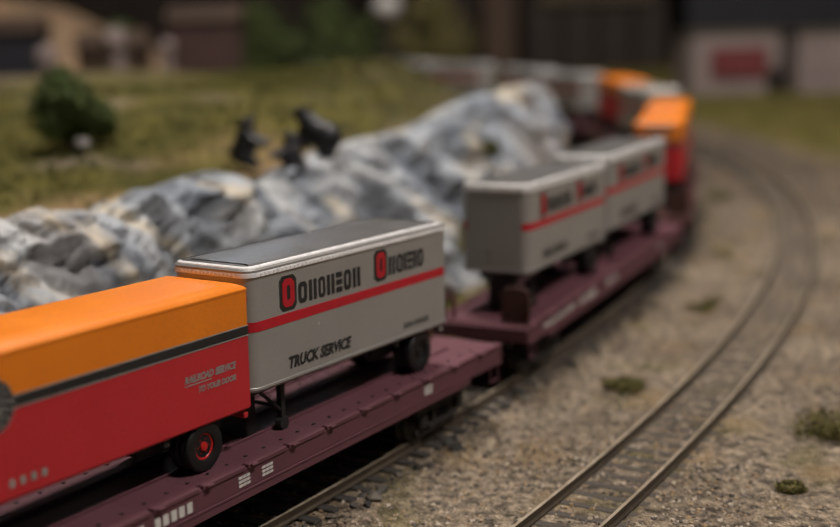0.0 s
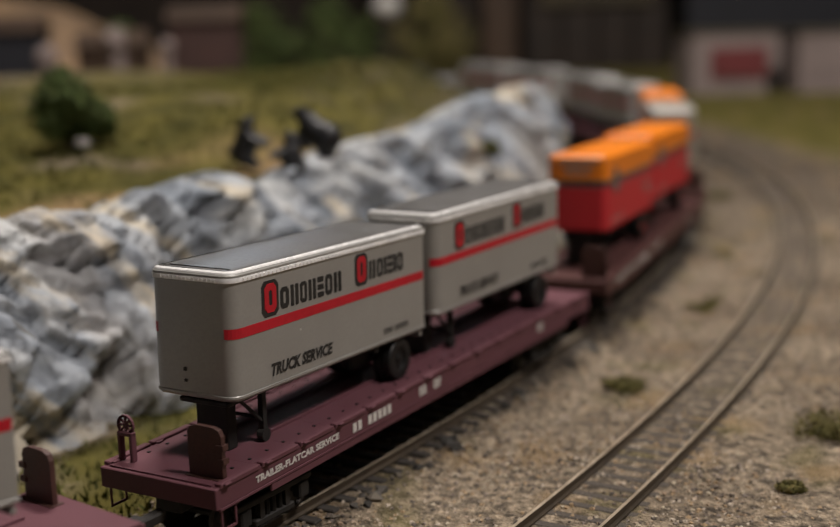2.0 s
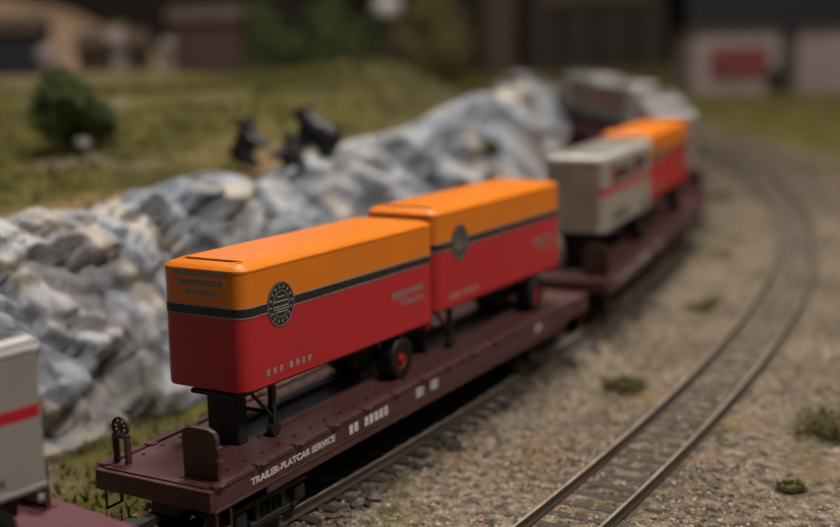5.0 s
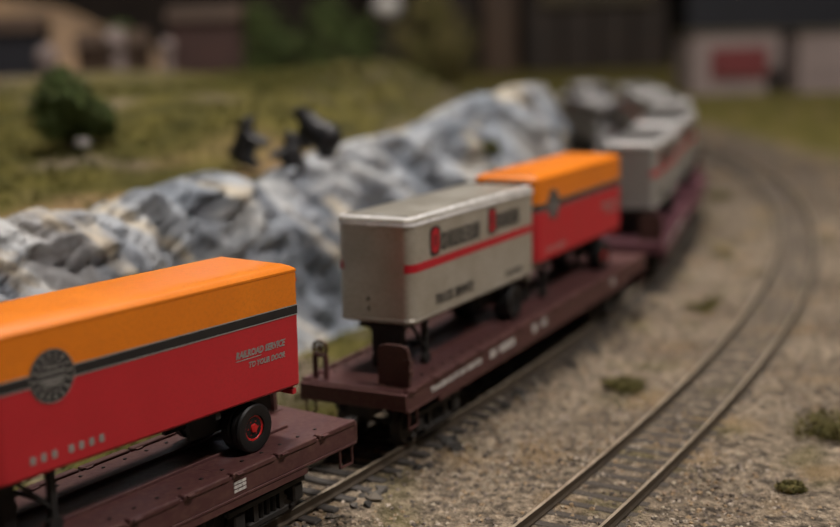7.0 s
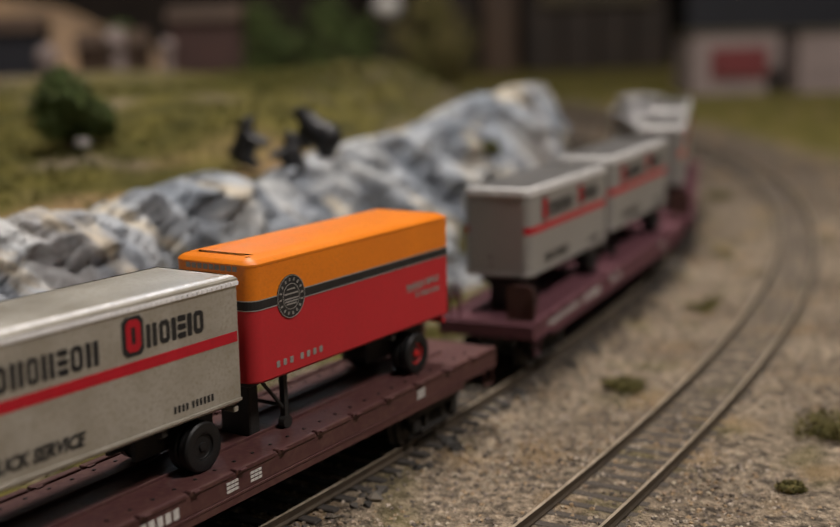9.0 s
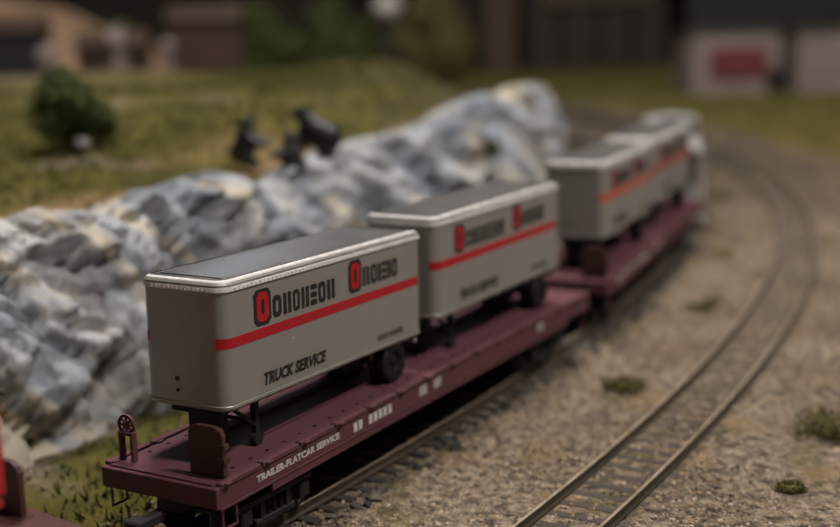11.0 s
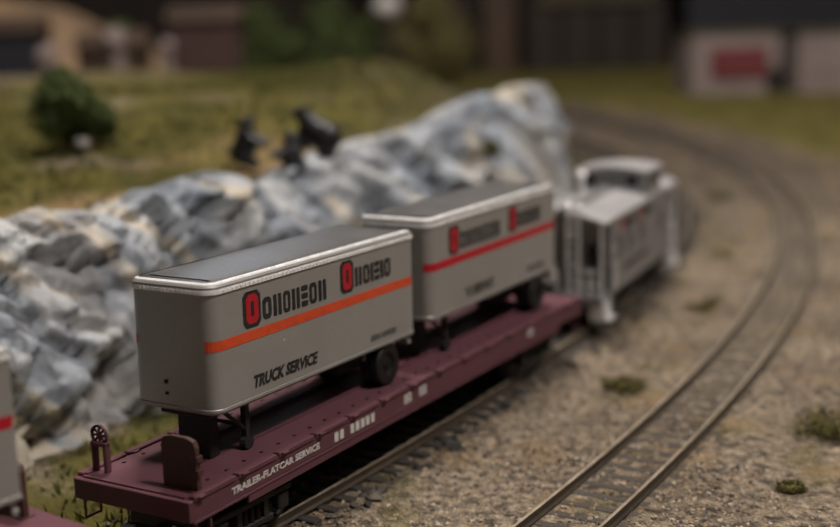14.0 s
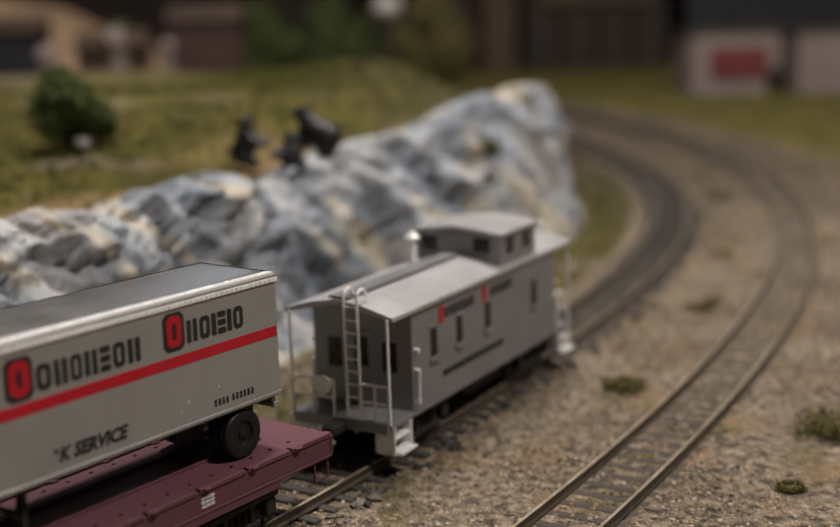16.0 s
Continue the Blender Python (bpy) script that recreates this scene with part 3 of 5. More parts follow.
def silver_trailer(lift, paint, stripe, label, roof_paint, worn=False):
    t = holder("semi_trailer", label, "semi-trailer", "trailers on the flat cars")
    body = part("body", shell([(outline(-0.0004), 0.0), (outline(0.0), 0.0005), (outline(0.0), TH - 0.0013), (outline(0.00022), TH - 0.0012), (outline(0.00022), TH - 0.0004), (outline(-0.0002), TH)]), paint, t, "", 30, tilted(t, lift))
    crown = [(outline(-0.0002), TH - 0.00002), (outline(-0.0010), TH + 0.00035), (outline(-0.0040), TH + 0.0006)]
    part("roof", shell(crown), roof_paint, body, "dull silver roof", 30)
    part("roof_rail", shell([(outline(0.00005), TH - 0.0020), (outline(0.00036), TH - 0.0019), (outline(0.00036), TH - 0.0011), (outline(-0.0004), TH + 0.00025), (outline(-0.0012), TH + 0.0005)], cap=False), BRIGHT, body, "bright metal roof rail", 30)
    part("rivets", rail_rivets(TH - 0.0014), BRIGHT, body)
    part("bottom_rail", shell([(outline(0.00002), 0.0004), (outline(0.00022), 0.0006), (outline(0.00022), 0.0011), (outline(0.00002), 0.0013)], cap=False), paint, body, "", 30)
    part("stripe", band(TH * (1 - 0.505), TH * (1 - 0.425), 0.00010, False), stripe, body, "red stripe along the sides")
    for row in spread(0.128, 0.204, 0.115, 0.405, [1], 0.0) + spread(0.588, 0.659, 0.10, 0.385, [1], 0.0):
        a, b, c, d = row
        part("initial_outline", letter_mesh([row], 0.00010), BLACK, body, "large black-edged initial shape")
        part("initial", ring_mesh((a + 0.0010, b - 0.0009, c + 0.0009, d - 0.0007), 0.00018, 0.36), STRIPE_RED, body, "red initial shape")
    for i, row in enumerate(spread(0.207, 0.518, 0.20, 0.375, [1.1, 1, 0.9, 1, 0.85, 1, 1.05], 0.2) + spread(0.663, 0.873, 0.185, 0.355, [1.1, 1.1, 0.5, 0.9, 0.5, 1.1], 0.2)):
        x0, x1, z0, z1 = row
        w, h = x1 - x0, z1 - z0
        posts = [(x0, x0 + w * 0.40, z0, z1), (x1 - w * 0.40, x1, z0, z1)]
        slabs = [(x0, x1, z0, z0 + h * 0.26), (x0, x1, z0 + h * 0.37, z0 + h * 0.63), (x0, x1, z1 - h * 0.26, z1)]
        shape = {"r": lambda: ring_mesh(row, 0.00012, 0.34), "p": lambda: letter_mesh(posts, 0.00012), "s": lambda: letter_mesh(slabs, 0.00012), "b": lambda: letter_mesh([row], 0.00012)}["rprpsrpprbsbr"[i]]()
        part("letter_shape", shape, BLACK, body)
    tagged(part("number_strip", letter_mesh(spread(0.745, 0.882, 0.850, 0.905, [1, 1, 1, 1, -0.5, 1, 1, 1, 1, 1, 1], 0.45), 0.00010), BLACK, body, "small black number shapes"), kind="stuff")
    if worn:
        words("K SERVICE", TH * 0.105, BLACK, body, Matrix.Translation((-TL / 2 + 0.254 * TL, -TW / 2, TH * 0.105)) @ FACE, 0.206 * TL, label="half-worn black slanted lettering", shear=0.25, thick=0.00012)
        part("letter_shape", letter_mesh([(-TL / 2 + 0.243 * TL, -TL / 2 + 0.252 * TL, TH * 0.170, TH * 0.205)], 0.00012), BLACK, body)
    else:
        words("TRUCK SERVICE", TH * 0.105, BLACK, body, Matrix.Translation((-TL / 2 + 0.160 * TL, -TW / 2, TH * 0.105)) @ FACE, 0.30 * TL, label="black slanted lettering", shear=0.25, thick=0.00012)
    for u, v in ((0.63, 0.86), (0.655, 0.80), (0.765, 0.765)) if worn else ((0.30, 0.60),):
        x, z = -TL / 2 + u * TL, TH * (1 - v)
        part("paint_chip", letter_mesh([(x, x + 0.00045, z, z + 0.0005)], 0.00009), WHITE_PRINT, body)
    door = boxes((TL / 2 - 0.0001, TL / 2 + 0.0004, -TW / 2 + 0.0012, -0.0001, 0.0015, TH - 0.0018), (TL / 2 - 0.0001, TL / 2 + 0.0004, 0.0001, TW / 2 - 0.0012, 0.0015, TH - 0.0018), bevel=0.0001)
    part("rear_door", door, paint, body)
    part("nose_fitting", boxes((-TL / 2 - 0.0004, -TL / 2 + 0.0001, 0.0015, 0.0022, 0.0060, 0.0068), (-TL / 2 - 0.0004, -TL / 2 + 0.0001, 0.0014, 0.0021, 0.0035, 0.0041)), DARK, body)
    trailer_under(t, body, lift, RUBBER, paint, 0.0115)
    return t


def ring_mesh(row, proud, stroke):
    """A hollow plain shape with cut corners on the near side."""
    x0, x1, z0, z1 = row
    bm = bmesh.new()
    rings = []
    w = min(x1 - x0, z1 - z0)
    for k, y in ((0, 0.0), (0, -proud), (1, -proud), (1, 0.0)):
        g = k * w * stroke
        c = w * (0.24 if k == 0 else 0.08)
        a, b, p, q = x0 + g, x1 - g, z0 + g, z1 - g
        pts = [(a + c, p), (b - c, p), (b, p + c), (b, q - c), (b - c, q), (a + c, q), (a, q - c), (a, p + c)]
        rings.append([bm.verts.new((x, -TW / 2 + y, z)) for x, z in pts])
    for m, n in zip(rings, rings[1:]):
        for i in range(8):
            bm.faces.new((m[i], m[(i + 1) % 8], n[(i + 1) % 8], n[i]))
    return bm


def letter_mesh(rows, proud):
    """Plain slabs with cut corners on the near side."""
    bm = bmesh.new()
    for x0, x1, z0, z1 in rows:
        c = min(x1 - x0, z1 - z0) * 0.18
        pts = [(x0 + c, z0), (x1 - c, z0), (x1, z0 + c), (x1, z1 - c), (x1 - c, z1), (x0 + c, z1), (x0, z1 - c), (x0, z0 + c)]
        a = [bm.verts.new((x, -TW / 2 - proud, z)) for x, z in pts]
        b = [bm.verts.new((x, -TW / 2, z)) for x, z in pts]
        bm.faces.new(a)
        for i in range(8):
            bm.faces.new((a[i], b[i], b[(i + 1) % 8], a[(i + 1) % 8]))
    return bm


def annulus(r0, r1, z0, z1, m, n=40):
    bm = bmesh.new()
    rings = [[bm.verts.new(m @ Vector((r * math.cos(2 * math.pi * i / n), r * math.sin(2 * math.pi * i / n), z))) for i in range(n)] for r, z in ((r0, z0), (r0, z1), (r1, z1), (r1, z0))]
    for a, b in zip(rings, rings[1:]):
        for i in range(n):
            bm.faces.new((a[i], b[i], b[(i + 1) % n], a[(i + 1) % n]))
    return bm


def orange_trailer(lift, label):
    t = holder("semi_trailer", label, "semi-trailer", "trailers on the flat cars")
    cut = TH * (1 - 0.365)
    body = part("lower_body", shell([(outline(-0.0004), 0.0), (outline(0.0), 0.0005), (outline(0.0), cut)]), RED, t, "red painted lower sides", 30, tilted(t, lift))
    part("upper_body", shell([(outline(0.0), cut), (outline(0.0), TH - 0.0016), (outline(0.00012), TH - 0.0015), (outline(0.00012), TH - 0.0010), (outline(-0.0002), TH - 0.0006), (outline(-0.0010), TH - 0.0001)]), ORANGE, body, "orange painted upper sides", 30)
    part("roof", shell([(outline(-0.0010), TH - 0.00012), (outline(-0.0022), TH + 0.0004), (outline(-0.0050), TH + 0.0006)]), ORANGE, body, "orange roof", 30)
    part("stripe", band(cut - TH * 0.032, cut + TH * 0.034, 0.00012), BLACK, body, "black belt line")
    for z in (cut - TH * 0.042, cut + TH * 0.034):
        part("pinstripe", band(z, z + TH * 0.009, 0.00014), GREY_PRINT, body, "thin grey line")
    xe = -TL / 2 + 0.166 * TL
    ring = Matrix.Translation((xe, -TW / 2, cut + 0.0001)) @ Matrix.Rotation(radians(90), 4, "X")
    r = TH * 0.180
    part("emblem", lathe([(r, 0.0), (r, 0.00016), (r * 0.97, 0.0002)], 36, ring), BLACK, body, "round black emblem")
    for k0, k1 in ((0.95, 0.985), (0.57, 0.60)):
        part("emblem_ring", annulus(r * k0, r * k1, 0.0002, 0.00028, ring), GREY_PRINT, body, "thin grey ring in the emblem")
    face = boxes(*[(-r * 0.5 * w, r * 0.5 * w, r * (k - 0.035), r * (k + 0.035), 0.0002, 0.00028) for k, w in ((0.34, 0.55), (0.13, 1.0), (-0.10, 1.0), (-0.22, 0.9), (-0.34, 0.7))], m=ring)
    for k in range(16):
        a = 2 * math.pi * k / 16 + 0.1
        block(face, -r * 0.045, r * 0.045, -r * 0.075, r * 0.075, 0.0, 0.00027, m=ring @ Matrix.Rotation(a, 4, "Z") @ Matrix.Translation((0, r * 0.78, 0)))
    tagged(part("emblem_marks", face, GREY_PRINT, body, "grey marks round the emblem"), kind="stuff")
    part("lettering", letter_mesh(spread(0.085, 0.274, 0.860, 0.915, [1, 1, 1, -0.6, 1, 1, 1, 1], 0.5), 0.00010), GREY_PRINT, body, "grey number shapes")
    words("RAILROAD SERVICE", TH * 0.06, GREY_PRINT, body, Matrix.Translation((-TL / 2 + 0.752 * TL, -TW / 2, TH * 0.365)) @ FACE, 0.195 * TL, label="grey slanted lettering", shear=0.2, thick=0.00012)
    words("TO YOUR DOOR", TH * 0.05, GREY_PRINT, body, Matrix.Translation((-TL / 2 + 0.80 * TL, -TW / 2, TH * 0.272)) @ FACE, 0.145 * TL, label="grey slanted lettering", shear=0.2, thick=0.00012)
    part("pinstripe", letter_mesh([(-TL / 2 + 0.752 * TL, -TL / 2 + 0.85 * TL, TH * 0.345, TH * 0.352)], 0.0001), GREY_PRINT, body)
    for k, (half, n) in enumerate(((0.0078, 9), (0.0062, 7), (0.0048, 6))):
        z = TH * 0.93 - k * TH * 0.075
        marks = bmesh.new()
        for i in range(n):
            y0 = -half + i * 2 * half / n
            block(marks, -TL / 2 - 0.00012, -TL / 2 + 0.0001, y0, y0 + 1.5 * half / n, z - TH * 0.022, z + TH * 0.022)
        tagged(part("nose_mark", marks, GREY_PRINT, body, "line of grey marks on the nose"), kind="stuff")
    part("rear_door", boxes((TL / 2 - 0.0001, TL / 2 + 0.0004, -TW / 2 + 0.0012, -0.0001, 0.0015, TH - 0.003), (TL / 2 - 0.0001, TL / 2 + 0.0004, 0.0001, TW / 2 - 0.0012, 0.0015, TH - 0.003), bevel=0.0001), RED, body)
    part("marker_lamp", boxes((TL / 2 - 0.0001, TL / 2 + 0.0006, -TW / 2 + 0.0002, -TW / 2 + 0.0010, TH * 0.86, TH * 0.89), bevel=0.0001), RED, body)
    trailer_under(t, body, lift, HUB_RED, RED, 0.0142)
    return t


# ---- flat cars ----
DL, DW, DECK_Z = 0.2075, 0.0330, 0.0189
BOGIE = 0.0740
WHEEL = 0.0054


def bogie(parent, x, material=DARK):
    b = new("truck")
    b.parent = parent
    b.matrix_basis = Matrix.Translation((x, 0, 0))
    fr = bmesh.new()
    for sy in (-1, 1):
        y = sy * 0.0118
        block(fr, -0.0135, 0.0135, y - 0.0009, y + 0.0009, 0.0078, 0.0094, bevel=0.0003)
        block(fr, -0.0070, 0.0070, y - 0.0009, y + 0.0009, 0.0026, 0.0042, bevel=0.0003)
        for sx in (-1, 1):
            block(fr, sx * 0.0103 - 0.0018, sx * 0.0103 + 0.0018, y - 0.0013, y + 0.0013, 0.0040, 0.0080, bevel=0.0004)
            block(fr, -0.0008, 0.0008, y - 0.0008, y + 0.0008, 0.0026, 0.0090, m=Matrix.Translation((sx * 0.0045, 0, 0)))
            for k in (-0.0022, 0.0, 0.0022):
                rod(fr, (k, y, 0.0042), (k, y, 0.0078), 0.0008, 8)
    block(fr, -0.0035, 0.0035, -0.0110, 0.0110, 0.0070, 0.0100)
    part("side_frame", fr, material, b)
    for sx in (-1, 1):
        ax = rod(bmesh.new(), (0, -0.0108, 0), (0, 0.0108, 0), 0.0009, 8)
        for sy in (-1, 1):
            m = Matrix.Translation((0, sy * 0.0083, 0)) @ Matrix.Rotation(radians(-90 * sy), 4, "X")
            w = lathe([(0.0010, -0.0013), (WHEEL + 0.0007, -0.0013), (WHEEL + 0.0007, -0.0008), (WHEEL, -0.0005), (WHEEL - 0.0001, 0.0013), (WHEEL * 0.82, 0.0013), (WHEEL * 0.75, 0.0006), (WHEEL * 0.35, 0.0006), (WHEEL * 0.30, 0.0012)], 20, m)
            tmp = bpy.data.meshes.new("tmp")
            w.to_mesh(tmp)
            w.free()
            ax.from_mesh(tmp)
            bpy.data.meshes.remove(tmp)
        part("wheel_set", ax, WHEEL_STEEL, b, "dark steel wheels on an axle", 40, Matrix.Translation((sx * 0.0103, 0, WHEEL)))
    return b


WHEEL_STEEL = mat("wheel_steel", (0.06, 0.052, 0.045), (0.04, 0.035, 0.03), 0.5, 0.6, 200, 0.1)


def flat_car(paint, label):
    car = holder("flat_car", label, "flat car", "flat cars of the train")
    span = DL - 0.0070
    h, w = span / 2, DW / 2
    deck = boxes((-h, h, -w + 0.0006, w - 0.0006, DECK_Z - 0.0016, DECK_Z - 0.00035), bevel=0.0002)
    body = part("deck", deck, paint, car, "brown steel deck")
    n = 14
    plate = mesh_of(boxes((0.00001, span / n - 0.00001, -w + 0.0022, w - 0.0022, DECK_Z - 0.0006, DECK_Z), bevel=0.00002), paint)
    for i in range(n):
        ob = new("deck_plate", plate)
        ob.parent = body
        ob.matrix_basis = Matrix.Translation((-h + i * span / n, 0, 0))
    for sy in (-1, 1):
        y = sy * (w - 0.0008)
        web = boxes((-h, h, y - 0.0006, y + 0.0004, DECK_Z - 0.0049, DECK_Z - 0.0003), bevel=0.00015)
        sill = part("side_sill", web, paint, car, "brown side sill with stake pockets")
        flange = boxes((-h, h, y - 0.0008, y + 0.0009, DECK_Z - 0.0056, DECK_Z - 0.0049), bevel=0.00015)
        part("flange", flange, paint, sill)
        belly = boxes((-h * 0.82, h * 0.82, y - 0.0006, y + 0.0003, DECK_Z - 0.0074, DECK_Z - 0.0056), bevel=0.00015)
        part("belly_rail", belly, paint, sill)
        rim = bmesh.new()
        for i in range(n):
            x0 = -h + i * span / n
            block(rim, x0 + 0.0004, x0 + span / n - 0.0004, y - 0.0010, y + 0.0008, DECK_Z - 0.0007, DECK_Z + 0.0005, bevel=0.0002)
            block(rim, x0 + 0.0010, x0 + 0.0030, y - 0.0019, y - 0.0011, DECK_Z, DECK_Z + 0.0004, bevel=0.0001)
        part("rub_rail", rim, paint, car)
        for i in range(n + 1):
            x = -h + 0.006 + i * (span - 0.012) / n
            part("stake_pocket", boxes((x - 0.0012, x - 0.0007, y - 0.0004, y + sy * 0.0004 + 0.0005, DECK_Z - 0.0046, DECK_Z - 0.0010), (x + 0.0007, x + 0.0012, y - 0.0004, y + sy * 0.0004 + 0.0005, DECK_Z - 0.0046, DECK_Z - 0.0010), bevel=0.0001), paint, car)
        part("step", boxes((-h + 0.001, -h + 0.006, y - 0.0002, y + 0.0002, DECK_Z - 0.0105, DECK_Z - 0.0100), (-h + 0.001, -h + 0.0014, y - 0.0002, y + 0.0002, DECK_Z - 0.0105, DECK_Z - 0.0050), (-h + 0.0056, -h + 0.006, y - 0.0002, y + 0.0002, DECK_Z - 0.0105, DECK_Z - 0.0050)), paint, car)
        part("step", boxes((h - 0.006, h - 0.001, y - 0.0002, y + 0.0002, DECK_Z - 0.0105, DECK_Z - 0.0100), (h - 0.0014, h - 0.001, y - 0.0002, y + 0.0002, DECK_Z - 0.0105, DECK_Z - 0.0050), (h - 0.006, h - 0.0056, y - 0.0002, y + 0.0002, DECK_Z - 0.0105, DECK_Z - 0.0050)), paint, car)
    for sy in (-1, 1):
        part("guide_rail", boxes((-h + 0.030, h - 0.012, sy * 0.0050 - 0.0003, sy * 0.0050 + 0.0003, DECK_Z - 0.0003, DECK_Z + 0.0007), bevel=0.0001), paint, car)
    studs = bmesh.new()
    for i in range(30):
        x = -h + 0.010 + i * (span - 0.020) / 29
        for sy in (-1, 1):
            block(studs, x - 0.0003, x + 0.0003, sy * (w - 0.0046) - 0.0003, sy * (w - 0.0046) + 0.0003, DECK_Z - 0.0002, DECK_Z + 0.00025)
    tagged(part("tie_down", studs, DARK, car, "small dark deck studs"), kind="stuff")
    part("centre_sill", boxes((-h * 0.98, h * 0.98, -0.0035, 0.0035, DECK_Z - 0.0092, DECK_Z - 0.0014), bevel=0.0003), DARK, car)
    for sx in (-1, 1):
        part("end_sill", boxes((sx * h - 0.0010, sx * h + 0.0006, -w + 0.0002, w - 0.0002, DECK_Z - 0.0050, DECK_Z - 0.0004), (sx * h - 0.0002, sx * h + 0.0011, -w + 0.004, -w + 0.010, DECK_Z - 0.0030, DECK_Z - 0.0018), (sx * h - 0.0002, sx * h + 0.0011, w - 0.010, w - 0.004, DECK_Z - 0.0030, DECK_Z - 0.0018), bevel=0.0002), paint, car)
        cp = boxes((sx * (h + 0.004) - 0.004, sx * (h + 0.004) + 0.004, -0.0014, 0.0014, 0.0088, 0.0112), (sx * (h + 0.0080) - 0.002, sx * (h + 0.0080) + 0.002, -0.0022, 0.0022, 0.0082, 0.0118), bevel=0.0004)
        part("coupler", cp, DARK, car)
    # folded bridge plates, one at each end on opposite corners, and the brackets across from them
    for sx in (-1, 1):
        y = sx * (w - 0.0062)
        x = sx * (h - 0.0040)
        pl = shell([([(x - 0.0006, y - 0.0046), (x + 0.0006, y - 0.0046), (x + 0.0006, y + 0.0046), (x - 0.0006, y + 0.0046)], DECK_Z - 0.0020),
                    ([(x - 0.0006, y - 0.0046), (x + 0.0006, y - 0.0046), (x + 0.0006, y + 0.0046), (x - 0.0006, y + 0.0046)], DECK_Z + 0.0095),
                    ([(x - 0.0006, y - 0.0040), (x + 0.0006, y - 0.0040), (x + 0.0006, y + 0.0040), (x - 0.0006, y + 0.0040)], DECK_Z + 0.0108),
                    ([(x - 0.0006, y - 0.0022), (x + 0.0006, y - 0.0022), (x + 0.0006, y + 0.0022), (x - 0.0006, y + 0.0022)], DECK_Z + 0.0114)])
        for k in (0.0035, 0.0065):
            block(pl, x - 0.0009, x + 0.0009, y + sx * 0.0044 - 0.0008, y + sx * 0.0044 + 0.0012, DECK_Z + k, DECK_Z + k + 0.0012)
        block(pl, x - 0.0016, x + 0.0016, y - 0.0052, y + 0.0052, DECK_Z - 0.0030, DECK_Z + 0.0002)
        part("bridge_plate", pl, PLATE, car, "rust-brown bridge plate folded upright")
        y = -sx * (w - 0.0040)
        if sx > 0:
            continue
        part("bracket", boxes((x - 0.0008, x + 0.0008, y - 0.0022, y - 0.0012, DECK_Z - 0.0010, DECK_Z + 0.0066), (x - 0.0008, x + 0.0008, y + 0.0012, y + 0.0022, DECK_Z - 0.0010, DECK_Z + 0.0066), (x - 0.0008, x + 0.0008, y - 0.0022, y + 0.0022, DECK_Z + 0.0058, DECK_Z + 0.0068), bevel=0.0002), paint, car)
        turn = Matrix.Translation((x, y, DECK_Z + 0.0082)) @ Matrix.Rotation(radians(90), 4, "Y")
        hub = annulus(0.0019, 0.0024, -0.0003, 0.0003, turn, 18)
        for k in range(4):
            block(hub, -0.0002, 0.0002, -0.0021, 0.0021, -0.0002, 0.0002, m=turn @ Matrix.Rotation(radians(45 * k), 4, "Z"))
        part("brake_wheel", hub, paint, car)
    for ob in car.children:
        ob.matrix_basis = Matrix.Translation((0.0020, 0, 0)) @ ob.matrix_basis
    y = -(w - 0.00015)
    words("TRAILER-FLATCAR SERVICE", 0.0017, WHITE_PRINT, car, Matrix.Translation((-0.0860, y, DECK_Z - 0.0036)) @ FACE, 0.0325, label="white lettering", thick=0.00012)
    for i in (0, 1, 3, 4, 5, 6, 7):
        x0 = -0.0473 + i * 0.0023
        part("number_mark", boxes((x0, x0 + 0.0016, y - 0.00012, y, DECK_Z - 0.0041, DECK_Z - 0.0018)), WHITE_PRINT, car)
    for x0 in (-0.0150, -0.0072, 0.060):
        marks = bmesh.new()
        for r in range(3):
            for q in range(3):
                block(marks, x0 + q * 0.0013, x0 + q * 0.0013 + 0.0011, y - 0.00012, y, DECK_Z - 0.0040 + r * 0.0009, DECK_Z - 0.0034 + r * 0.0009)
        tagged(part("data_mark", marks, WHITE_PRINT, car, "tiny white data marks"), kind="stuff")
    for sx in (-1, 1):
        bogie(car, sx * BOGIE)
    return car


